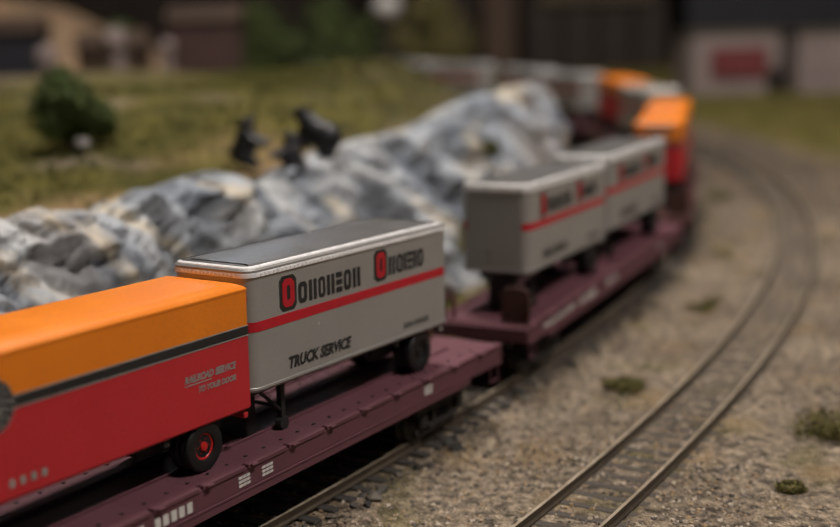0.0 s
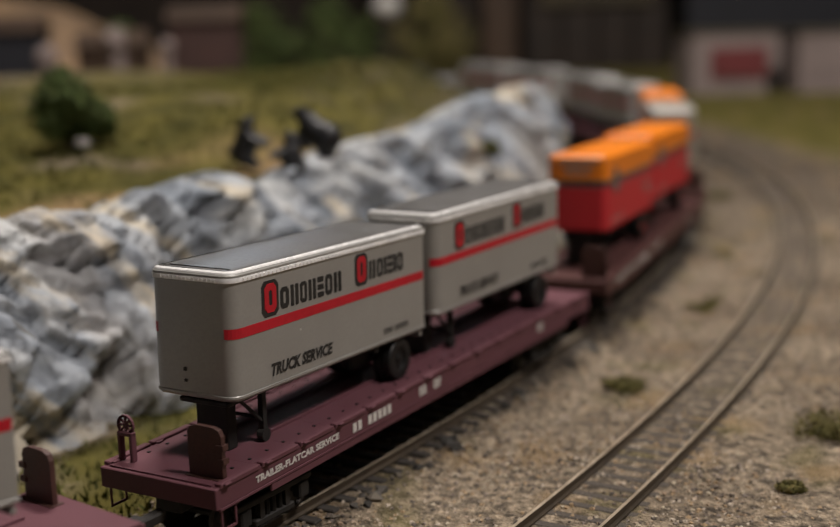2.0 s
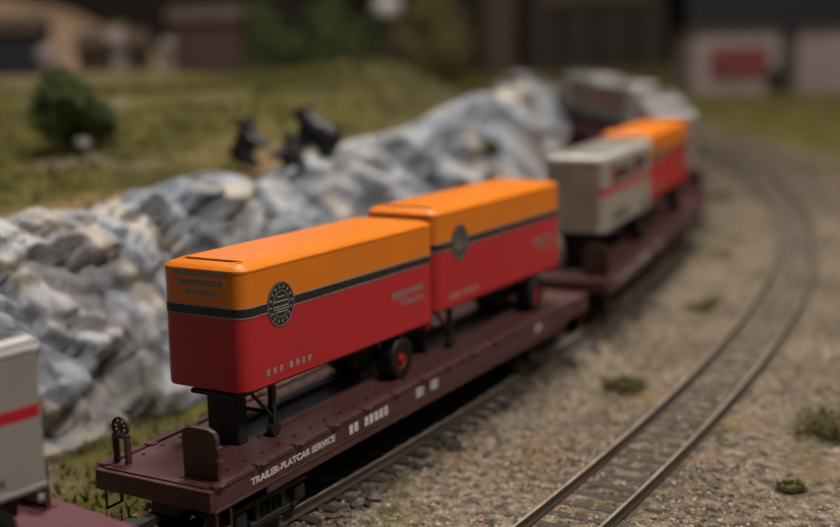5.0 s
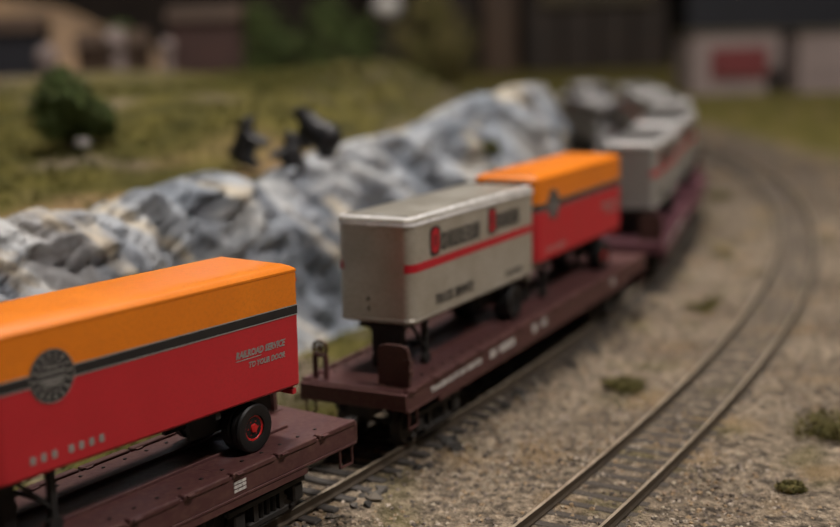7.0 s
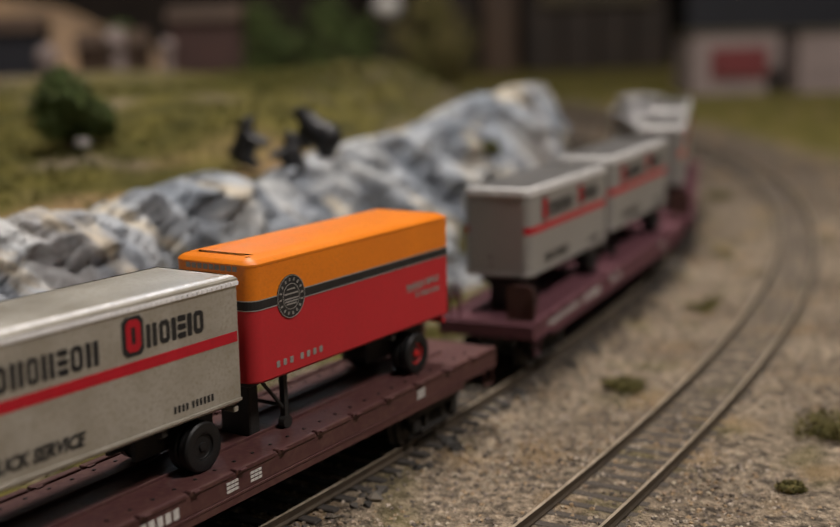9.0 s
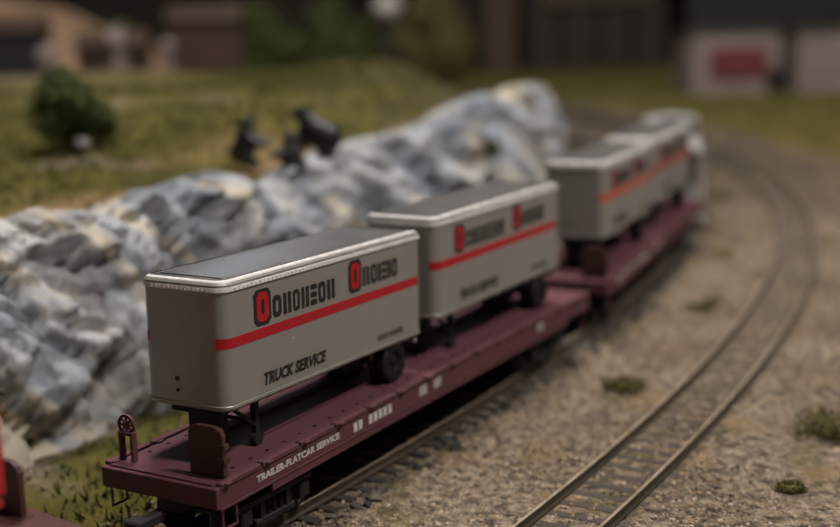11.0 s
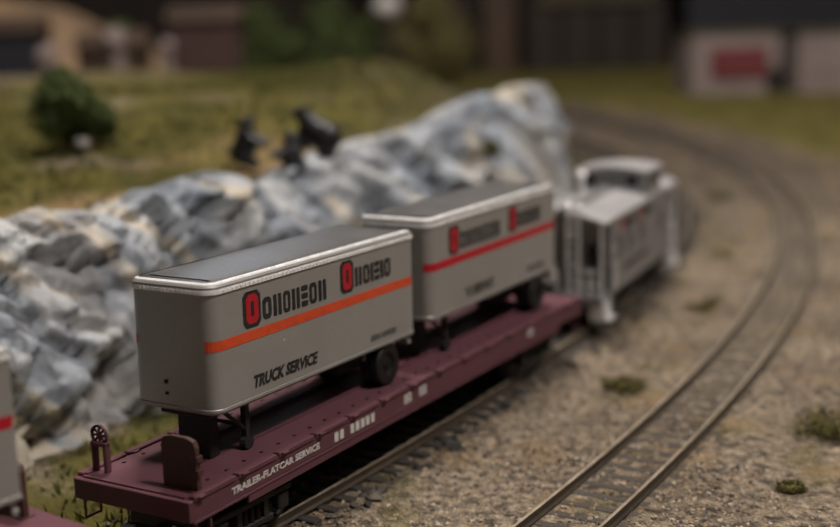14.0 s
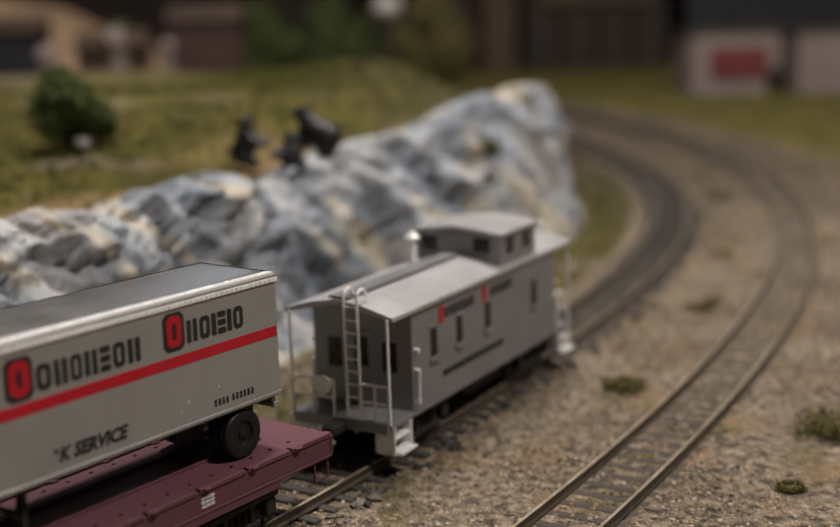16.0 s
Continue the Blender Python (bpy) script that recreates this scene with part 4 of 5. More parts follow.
# ---- caboose ----
def caboose():
    c = holder("caboose", "silver cupola caboose at the end of the train", "caboose")
    bl, bw, z0, z1 = 0.0475, 0.0155, 0.0105, 0.0395
    body = part("body", boxes((-bl, bl, -bw, bw, z0, z1), bevel=0.0003), CABOOSE, c, "silver painted body")

    def roof(x0, x1, w, z, rise, over, name, mt, parent):
        pts = [(-w - over, z - 0.0006), (-w - over, z + 0.0004), (-w * 0.5, z + rise * 0.72), (0, z + rise), (w * 0.5, z + rise * 0.72), (w + over, z + 0.0004), (w + over, z - 0.0006), (0, z + rise - 0.0012)]
        bm = bmesh.new()
        a = [bm.verts.new((x0, p, q)) for p, q in pts]
        b = [bm.verts.new((x1, p, q)) for p, q in pts]
        for i in range(8):
            bm.faces.new((a[i], a[(i + 1) % 8], b[(i + 1) % 8], b[i]))
        bm.faces.new(a[::-1])
        bm.faces.new(b)
        bmesh.ops.recalc_face_normals(bm, faces=bm.faces)
        return part(name, bm, mt, parent)

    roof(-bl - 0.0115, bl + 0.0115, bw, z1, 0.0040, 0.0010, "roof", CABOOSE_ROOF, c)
    part("running_board", boxes((-bl - 0.011, 0.004, -0.0026, 0.0026, z1 + 0.0042, z1 + 0.0048), (bl - 0.012, bl + 0.011, -0.0026, 0.0026, z1 + 0.0042, z1 + 0.0048)), CABOOSE, c)
    x0, x1 = 0.0075, 0.0335
    cup = part("cupola", boxes((x0, x1, -bw + 0.0008, bw - 0.0008, z1 + 0.0004, z1 + 0.0105), bevel=0.0003), CABOOSE, c, "silver cupola")
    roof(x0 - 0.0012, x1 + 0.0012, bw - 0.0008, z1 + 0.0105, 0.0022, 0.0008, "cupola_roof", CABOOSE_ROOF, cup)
    for x in (x0, x1):
        for y in (-0.0088, 0.0088):
            part("window", boxes((x - 0.0003, x + 0.0003, y - 0.0026, y + 0.0026, z1 + 0.0046, z1 + 0.0092)), GLASS_DARK, cup, "dark cupola window")
    for x in (x0 + 0.007, x1 - 0.007):
        for sy in (-1, 1):
            y = sy * (bw - 0.0008)
            part("window", boxes((x - 0.0024, x + 0.0024, y - 0.0003, y + 0.0003, z1 + 0.0042, z1 + 0.0088)), GLASS_DARK, cup, "dark cupola window")
    for sy in (-1, 1):
        for x in (-0.036, -0.021, -0.003, 0.030):
            y = sy * bw
            w = part("window", boxes((x - 0.0016, x + 0.0016, y - 0.0003, y + 0.0003, 0.0245, 0.0320)), GLASS_DARK, body, "narrow dark window")
            part("window_sill", boxes((x - 0.0026, x + 0.0026, y - 0.0009, y + 0.0009, 0.0229, 0.0243), (x - 0.0022, x + 0.0022, y - 0.0005, y + 0.0005, 0.0322, 0.0328), bevel=0.0002), CABOOSE, w)
    rows = [-0.0285 + 0.0026 * i + (0.0 if i < 7 else 0.010) for i in range(13)]
    for sgn in (1, -1):
        y = -bw * sgn
        for x in rows:
            part("letter_shape", boxes((sgn * x - 0.0009, sgn * x + 0.0009, y - 0.00015, y + 0.00015, 0.0334, 0.0362)), BLACK, body)
        for x in (-0.0315, -0.0050):
            part("initial", boxes((sgn * x - 0.0012, sgn * x + 0.0012, y - 0.0002, y + 0.0002, 0.0325, 0.0372)), STRIPE_RED, body, "red initial shape")
        for i in range(16):
            x = sgn * (-0.030 + i * 0.0024)
            part("letter_shape", boxes((x - 0.0010, x + 0.0010, y - 0.00015, y + 0.00015, 0.0172, 0.0190)), BLACK, body)
    for sx in (-1, 1):
        xe = sx * (bl + 0.0115)
        part("platform", boxes((min(sx * bl, xe), max(sx * bl, xe), -bw, bw, z0 + 0.0002, z0 + 0.0016), (xe - 0.0007, xe + 0.0007, -bw + 0.001, bw - 0.001, z0 - 0.0014, z0 + 0.0016), bevel=0.0002), CABOOSE, c, "end platform")
        part("end_door", boxes((sx * bl - 0.0004, sx * bl + 0.0004, -0.0036, 0.0036, z0 + 0.002, z0 + 0.0225), bevel=0.0002), CABOOSE, body)
        part("window", boxes((sx * bl - 0.0007, sx * bl + 0.0007, -0.0020, 0.0020, z0 + 0.0125, z0 + 0.0205), (sx * bl - 0.0005, sx * bl + 0.0005, 0.0065, 0.0105, z0 + 0.0115, z0 + 0.0195), (sx * bl - 0.0005, sx * bl + 0.0005, -0.0105, -0.0065, z0 + 0.0115, z0 + 0.0195)), GLASS_DARK, body, "dark end window")
        lad = bmesh.new()
        for y in (-0.0062, -0.0022):
            rod(lad, (xe, y, z0 + 0.001), (xe, y, z1 + 0.0045), 0.00045, 6)
            last = (xe, y, z1 + 0.0045)
            for k in range(1, 7):
                a = math.pi * k / 6
                q = (xe - sx * 0.0022 * (1 - math.cos(a)), y, z1 + 0.0045 + 0.0022 * math.sin(a))
                rod(lad, last, q, 0.00045, 6)
                last = q
        for k in range(9):
            rod(lad, (xe, -0.0062, z0 + 0.004 + k * 0.0034), (xe, -0.0022, z0 + 0.004 + k * 0.0034), 0.00032, 6)
        part("ladder", lad, BRIGHT, c, "bright end ladder", 40)
        rl = bmesh.new()
        for y0, y1 in ((-bw + 0.0008, -0.0064), (0.0020, bw - 0.0008)):
            for z in (z0 + 0.0065, z0 + 0.0112):
                rod(rl, (xe, y0, z), (xe, y1, z), 0.0004, 6)
            for y in (y0, y1, (y0 + y1) / 2):
                rod(rl, (xe, y, z0 + 0.001), (xe, y, z0 + 0.0112), 0.0004, 6)
        for y in (-bw + 0.0006, bw - 0.0006):
            rod(rl, (xe, y, z0 + 0.001), (xe, y, z1), 0.00045, 6)
        rod(rl, (xe + sx * 0.0008, 0.0048, z0 + 0.010), (xe + sx * 0.0012, 0.0048, z0 + 0.010), 0.0026, 14)
        part("end_rail", rl, BRIGHT, c, "bright end railing with brake wheel", 40)
        for sy in (-1, 1):
            y = sy * (bw - 0.0022)
            st = boxes((xe - sx * 0.0050 - 0.0042, xe - sx * 0.0050 + 0.0042, y - 0.0024, y + 0.0024, z0 - 0.0032, z0 - 0.0026), (xe - sx * 0.0050 - 0.0042, xe - sx * 0.0050 + 0.0042, y - 0.0022 + sy * 0.0022, y + 0.0022 + sy * 0.0022, z0 - 0.0070, z0 - 0.0062),
                       (xe - sx * 0.0050 - 0.0046, xe - sx * 0.0050 - 0.0040, y - 0.0026, y + 0.0034, z0 - 0.0072, z0 + 0.0004), (xe - sx * 0.0050 + 0.0040, xe - sx * 0.0050 + 0.0046, y - 0.0026, y + 0.0034, z0 - 0.0072, z0 + 0.0004), bevel=0.0002)
            part("steps", st, BRIGHT, c, "bright corner steps")
        part("coupler", boxes((xe + sx * 0.0035 - 0.0035, xe + sx * 0.0035 + 0.0035, -0.0018, 0.0018, 0.0086, 0.0114), bevel=0.0004), DARK, c)
    for sy in (-1, 1):
        for x in (-bl + 0.0012, bl - 0.0012):
            gr = bmesh.new()
            rod(gr, (x, sy * (bw + 0.0011), z0 + 0.004), (x, sy * (bw + 0.0011), z0 + 0.0125), 0.0004, 6)
            for z in (z0 + 0.004, z0 + 0.0125, z0 + 0.018):
                rod(gr, (x, sy * (bw - 0.0002), z), (x, sy * (bw + 0.0013), z), 0.0006, 6)
            part("grab_iron", gr, BRIGHT, c, "", 40)
    st = bmesh.new()
    rod(st, (-0.002, 0.0095, z1), (-0.002, 0.0095, z1 + 0.0105), 0.0013, 12)
    rod(st, (-0.002, 0.0095, z1 + 0.0100), (-0.002, 0.0095, z1 + 0.0118), 0.0024, 12, 0.0010)
    part("smoke_jack", st, BRIGHT, c, "bright smoke jack", 40)
    part("underframe", boxes((-bl, bl, -0.004, 0.004, 0.0060, z0), (-0.012, 0.012, -0.012, -0.004, 0.0055, z0), bevel=0.0003), DARK, c)
    for sx in (-1, 1):
        bogie(c, sx * CAB_BOGIE)
    return c


CAB_BOGIE = 0.036
# one row a car: where it stands on the track at the start, its paint, and its trailers (kind, place on the deck, floor height, lean of the body)
LIFT = 0.0304 - MAIN_TOP - DECK_Z
CARS = [
    (0.0527, "new", [("orange", -0.0454, 0.0013, 0.0230), ("silver", 0.0377, 0.0021, 0.0250)]),
    (0.2724, "new", [("silver", -0.0444, 0.0026, 0.0290), ("silver", 0.0454, 0.0026, 0.0113)]),
    (0.4922, "old", [("orange", -0.0389, 0.0034, 0.0293), ("orange", 0.0467, 0.0032, 0.0239)]),
    (0.7149, "old", [("weathered", -0.0446, 0.0036, 0.0230), ("orange", 0.0427, 0.0043, 0.0155)]),
    (0.9425, "new", [("silver", -0.0475, 0.0014, 0.0233), ("silver", 0.0452, 0.0018, 0.0060)]),
    (1.1617, "new", [("bright", -0.0427, 0.0018, 0.0160), ("silver", 0.0497, 0.0020, 0.0040)]),
]
CABOOSE_AT = 1.1617 + 0.188


def rolled(t):
    return 0.07305 * t + 0.000106 * t * t


TRAIN = []
for s0, age, load in CARS:
    car = flat_car(DECK if age == "new" else DECK_OLD, "brown flat car carrying two trailers" if age == "new" else "weathered brown flat car carrying two trailers")
    TRAIN.append((car, s0, BOGIE, Matrix.Identity(4)))
    for kind, off, dz, TILT in load:
        lift = LIFT + dz
        if kind == "orange":
            t = orange_trailer(lift, "orange and red semi-trailer on a brown flat car")
        elif kind == "weathered":
            t = silver_trailer(lift, SILVER_OLD, STRIPE_RED, "weathered dirty silver semi-trailer with red stripe", SILVER_OLD)
        elif kind == "bright":
            t = silver_trailer(lift, SILVER, STRIPE_ORANGE, "silver semi-trailer with bright orange-red stripe", SILVER_ROOF)
        else:
            t = silver_trailer(lift, SILVER, STRIPE_RED, "silver semi-trailer with red stripe" + (" and half-worn lettering" if off == 0.0497 else ""), SILVER_ROOF, off == 0.0497)
        TRAIN.append((t, s0, BOGIE, Matrix.Translation((off, 0, DECK_Z))))
TRAIN.append((caboose(), CABOOSE_AT, CAB_BOGIE, Matrix.Identity(4)))


# ---- scenery on the hill ----
def island_mat(name, colours, rough=0.9):
    """A material whose colour changes from piece to piece."""
    m, t, p = principled(name)
    g, r = t.nodes.new("ShaderNodeNewGeometry"), t.nodes.new("ShaderNodeValToRGB")
    r.color_ramp.interpolation = "CONSTANT"
    e = r.color_ramp.elements
    for i, c in enumerate(colours):
        x = e[i] if i < 2 else e.new(i / len(colours))
        x.position, x.color = i / len(colours), (*c, 1)
    t.links.new(g.outputs["Random Per Island"], r.inputs[0])
    t.links.new(r.outputs[0], p.inputs["Base Color"])
    p.inputs["Roughness"].default_value = rough
    p.inputs["Specular IOR Level"].default_value = 0.25
    return m


STONES = island_mat("mixed_gravel", [(0.36, 0.285, 0.21), (0.13, 0.105, 0.085), (0.28, 0.205, 0.14), (0.46, 0.39, 0.31), (0.085, 0.072, 0.060), (0.33, 0.235, 0.14), (0.20, 0.165, 0.14), (0.40, 0.34, 0.25)])
LUMP = island_mat("dark_ballast_lumps", [(0.070, 0.066, 0.060), (0.11, 0.10, 0.088), (0.045, 0.042, 0.038), (0.16, 0.138, 0.11)])
LEAVES = island_mat("bush_leaves", [(0.060, 0.088, 0.024), (0.085, 0.115, 0.034), (0.040, 0.060, 0.018), (0.105, 0.130, 0.045)])
OLIVE = island_mat("olive_turf", [(0.105, 0.105, 0.022), (0.070, 0.080, 0.018), (0.130, 0.120, 0.030), (0.050, 0.055, 0.015)])
DRY = island_mat("dry_turf", [(0.15, 0.130, 0.042), (0.105, 0.098, 0.030), (0.19, 0.155, 0.060), (0.075, 0.072, 0.022)])
rnd = random.Random(11)


def soup(name, verts, faces, material, parent=None, label="", category="", kind=""):
    me = bpy.data.meshes.new("mesh")
    me.from_pydata(verts, [], faces)
    me.materials.append(material)
    ob = new(name, me)
    if parent:
        ob.parent = parent
    return tagged(ob, label, category, kind=kind)


def leaf_cloud(centres, count, size, flat=1.0):
    """Leaves as small bent quads scattered in lumpy balls: rows of (x, y, z, radius)."""
    verts, faces = [], []
    for x, y, z, r in centres:
        for _ in range(count):
            d = Vector((rnd.gauss(0, 1), rnd.gauss(0, 1), rnd.gauss(0, 1))).normalized()
            k = r * (0.55 + 0.45 * rnd.random()) * (1 + 0.25 * noise.noise(d * 2.2 + Vector((x, y, z)) * 40))
            p = Vector((x, y, z)) + Vector((d.x * k, d.y * k, d.z * k * flat))
            a = Vector((rnd.gauss(0, 1), rnd.gauss(0, 1), rnd.gauss(0, 1))).normalized()
            b = a.cross(d + Vector((0.01, 0.02, 0.03))).normalized()
            s = size * rnd.uniform(0.6, 1.4)
            i = len(verts)
            verts += [p - a * s, p - b * s * 0.7, p + a * s + d * s * 0.4, p + b * s * 0.7]
            faces.append((i, i + 1, i + 2, i + 3))
    return verts, faces


def tree(x, y, z, height, lumps, label, material=None, name="tree", leaf=0.0011, count=420):
    t = holder(name, label, "tree" if name == "tree" else "bush")
    bm = rod(bmesh.new(), (x, y, z - 0.004), (x + height * 0.03, y, z + height * 0.6), height * 0.05, 9, height * 0.025)
    for i in range(6):
        a = i * 1.05
        rod(bm, (x + height * 0.02, y, z + height * (0.3 + 0.05 * i)), (x + math.cos(a) * height * 0.28, y + math.sin(a) * height * 0.28, z + height * (0.55 + 0.05 * i)), height * 0.018, 6, height * 0.006)
    part("trunk", bm, BARK, t)
    soup("crown", *leaf_cloud([(x + a * height, y + b * height, z + c * height, r * height) for a, b, c, r in lumps], count, leaf), material or LEAVES, t)
    return t


LUMPS = [(0.0, 0.0, 0.58, 0.38), (-0.16, 0.08, 0.50, 0.30), (0.15, -0.08, 0.55, 0.28), (-0.05, 0.05, 0.80, 0.20), (-0.08, -0.12, 0.32, 0.22), (0.10, 0.12, 0.30, 0.22)]
tree(-0.1521, 0.5372, 0.0640, 0.036, LUMPS, "round dark green foliage bush on the grass hill", name="bush", leaf=0.0012, count=700)
tree(-0.1385, 0.5416, 0.0660, 0.020, LUMPS, "small dark green bush on the grass hill", name="bush", leaf=0.0010, count=300)
thing("pale_stone", lathe([(0.0018, 0.0), (0.0038, 0.001), (0.0034, 0.0026), (0.0014, 0.0036)], 9, pose(-0.1435, 0.530, 0.0660, 8, 5, 0)), STONE, "small pale grey stone in the grass", "stone", smooth=50)


def bear(x, y, z, size, turn, up, name_label):
    """A small black animal figure in one piece, on four legs or sitting up."""
    bm = bmesh.new()
    lean = Matrix.Rotation(radians(-up), 4, "Y")
    for px, py, pz, rx, ry, rz in ((0, 0, 0.50, 0.46, 0.27, 0.30), (-0.20, 0, 0.50, 0.28, 0.29, 0.33), (0.25, 0, 0.56, 0.26, 0.24, 0.27), (0.52, 0, 0.68, 0.19, 0.16, 0.17), (0.69, 0, 0.62, 0.10, 0.08, 0.07), (0.47, 0.12, 0.84, 0.05, 0.03, 0.06), (0.47, -0.12, 0.84, 0.05, 0.03, 0.06)):
        bmesh.ops.create_uvsphere(bm, u_segments=14, v_segments=9, radius=1, matrix=lean @ Matrix.Translation((px, py, pz)) @ Matrix.Diagonal((rx, ry, rz, 1)))
    for px, py in ((0.28, 0.14), (0.28, -0.14), (-0.30, 0.15), (-0.30, -0.15)):
        rod(bm, lean @ Vector((px, py, 0.45)), lean @ Vector((px + 0.03, py, 0.03)), 0.12, 10, 0.09)
    bmesh.ops.transform(bm, matrix=Matrix.Translation((x, y, z)) @ Matrix.Rotation(radians(turn), 4, "Z") @ Matrix.Diagonal((size, size, size, 1)), verts=bm.verts)
    return thing("bear_figure", bm, BEAR, name_label, "figurine", "bear figures on the rock", smooth=60)


bear(-0.0635, 0.5052, 0.0618, 0.0170, -20, 62, "small black bear figure sitting up on the rock")
bear(-0.0562, 0.486, 0.0590, 0.0155, 200, 70, "small black bear figure climbing on the rock")
bear(-0.0430, 0.5057, 0.0610, 0.0205, 150, 25, "larger black bear figure standing on the rock")


def ground_at(x, y):
    return FLOOR + float(grade(y))


def tuft(x, y, w, h, label="small olive grass tuft on the ballast"):
    z = ground_at(x, y)
    verts, faces = leaf_cloud([(x + rnd.uniform(-0.3, 0.3) * w, y + rnd.uniform(-0.3, 0.3) * w, z + h * 0.35, w * rnd.uniform(0.3, 0.45)) for _ in range(8)], 260, 0.00045, h / w)
    soup("grass_tuft", verts, faces, DRY, label=label, category="grass tuft")


for x, y, w, h in ((0.064, 0.382, 0.013, 0.0045), (0.114, 0.330, 0.019, 0.009), (0.0915, 0.292, 0.006, 0.0030), (0.190, 0.775, 0.016, 0.005), (0.114, 0.487, 0.010, 0.002), (0.122, 0.500, 0.008, 0.002), (0.150, 0.60, 0.010, 0.002)):
    tuft(x, y, w, h)


def scatter(count, xr, yr, keep, size, material, name, label, shape=1.0, lift=0.0):
    """Grains of grit as squashed, turned octahedra lying on the ground."""
    x = np.random.uniform(*xr, count)
    y = yr[0] + (yr[1] - yr[0]) * np.random.rand(count) ** 2.0
    d, s = track_frame(MAIN, x, y)
    e, _ = track_frame(SIDE, x, y)
    ok = keep(d, e, s, x, y)
    verts, faces = [], []
    base = [(1, 0, 0), (0, 1, 0), (-1, 0, 0), (0, -1, 0), (0, 0, 1), (0, 0, -1)]
    tris = [(0, 1, 4), (1, 2, 4), (2, 3, 4), (3, 0, 4), (1, 0, 5), (2, 1, 5), (3, 2, 5), (0, 3, 5)]
    for a, b, dd, ee in zip(x[ok], y[ok], d[ok], e[ok]):
        r = size * (0.5 + 1.5 * rnd.random() ** 2)
        z = FLOOR + float(grade(b)) + 0.0024 * float(ease(0.030, 0.0165, abs(dd))) + 0.00145 * float(ease(0.030, 0.013, abs(ee))) + r * 0.2 + lift
        m = Euler((rnd.uniform(0, 6), rnd.uniform(0, 6), rnd.uniform(0, 6))).to_matrix()
        i = len(verts)
        for v in base:
            q = m @ (Vector(v) * r)
            verts.append((a + q.x * rnd.uniform(0.8, 1.2), b + q.y, z + q.z * 0.75))
        faces += [tuple(i + k for k in f) for f in tris]
    return soup(name, verts, faces, material, label=label, category="gravel", kind="stuff")


def off_rails(d, e, s, x, y):
    rail = lambda q: abs(abs(q) - GAUGE / 2) < 0.0014
    return ~rail(d) & ~rail(e) & (d < 0.035) & ~((abs(e) < 0.012) & (np.random.rand(len(x)) < 0.55))


scatter(60000, (-0.13, 0.20), (0.19, 0.60), off_rails, 0.00046, STONES, "gravel", "fine tan and grey ballast grains")
scatter(9000, (-0.16, 0.24), (0.18, 0.75), lambda d, e, s, x, y: (abs(d + 0.0160) < 0.0030), 0.0013, LUMP, "track_stones", "dark grey ballast lumps beside the track", lift=0.0002)


def turf():
    """Fine turf on the hill and along its foot, as short tufts."""
    n = 16000
    x, y = np.random.uniform(-0.42, 0.16, n), np.random.uniform(0.22, 1.0, n)
    d, s = track_frame(MAIN, x, y)
    hill = hill_height(d, s, x, y)
    ok = ((d > np.interp(s, FOOT_S, BROW_D) + 0.012) & (hill > 0.03) & ((d > np.interp(s, FOOT_S, BROW_D) + 0.058) | (np.random.rand(n) < 0.35))) | ((d > 0.022) & (d < np.interp(s, FOOT_S, FOOT_D) + 0.004))
    ok &= ~((y > 0.70) & (x < -0.13) & (np.random.rand(n) < 0.85))
    verts, faces = [], []
    for a, b, c in zip(x[ok], y[ok], hill[ok]):
        z = FLOOR + float(grade(b)) + c
        for _ in range(3):
            p = Vector((a + rnd.gauss(0, 0.0015), b + rnd.gauss(0, 0.0015), z))
            q = Vector((rnd.gauss(0, 0.0012), rnd.gauss(0, 0.0012), rnd.uniform(0.001, 0.0035)))
            w = Vector((rnd.gauss(0, 1), rnd.gauss(0, 1), 0)).normalized() * 0.0006
            i = len(verts)
            verts += [p - w, p + w, p + q]
            faces.append((i, i + 1, i + 2))
    return soup("turf", verts, faces, OLIVE, label="olive green scatter turf on the hill", category="grass", kind="stuff")


turf()
clump = leaf_cloud([(0.0325, 0.588, 0.0540, 0.0055), (0.0360, 0.590, 0.0530, 0.0045), (0.0295, 0.586, 0.0530, 0.0035)], 300, 0.0009, 0.8)
soup("moss_clump", *clump, OLIVE, label="olive moss clump growing on the rock", category="moss")


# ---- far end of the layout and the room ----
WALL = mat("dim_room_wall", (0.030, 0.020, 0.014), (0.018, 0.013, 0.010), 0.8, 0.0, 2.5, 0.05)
# walls out of view, tinted blue to reflect a cool tone onto the trailer noses
PALE_WALL = mat("pale_room_wall", (0.19, 0.215, 0.25), (0.16, 0.18, 0.21), 0.85, 0.0, 2.5, 0.05)
CEIL = mat("room_ceiling", (0.75, 0.74, 0.72), (0.70, 0.69, 0.67), 0.9, 0.0, 3, 0.05)
NAVY = mat("dark_navy_board", (0.020, 0.021, 0.030), (0.015, 0.016, 0.022), 0.7, 0.0, 3, 0.05)
WOOD = mat("brown_wood", (0.075, 0.043, 0.024), (0.045, 0.026, 0.016), 0.6, 0.0, 9, 0.2, 0.001)
STUCCO = mat("pale_stucco", (0.27, 0.215, 0.20), (0.21, 0.165, 0.155), 0.8, 0.0, 40, 0.2, 0.001)
SIGN = mat("dull_red_sign", (0.17, 0.028, 0.03), (0.13, 0.025, 0.026), 0.6, 0.0, 40, 0.1)
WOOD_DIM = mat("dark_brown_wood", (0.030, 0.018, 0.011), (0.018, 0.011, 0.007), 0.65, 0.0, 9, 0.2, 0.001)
MAROON = mat("dull_maroon_boards", (0.075, 0.036, 0.030), (0.050, 0.026, 0.022), 0.7, 0.0, 40, 0.1)
OLIVE_BOX = mat("olive_brown_board", (0.075, 0.058, 0.030), (0.05, 0.04, 0.022), 0.7, 0.0, 12, 0.1)
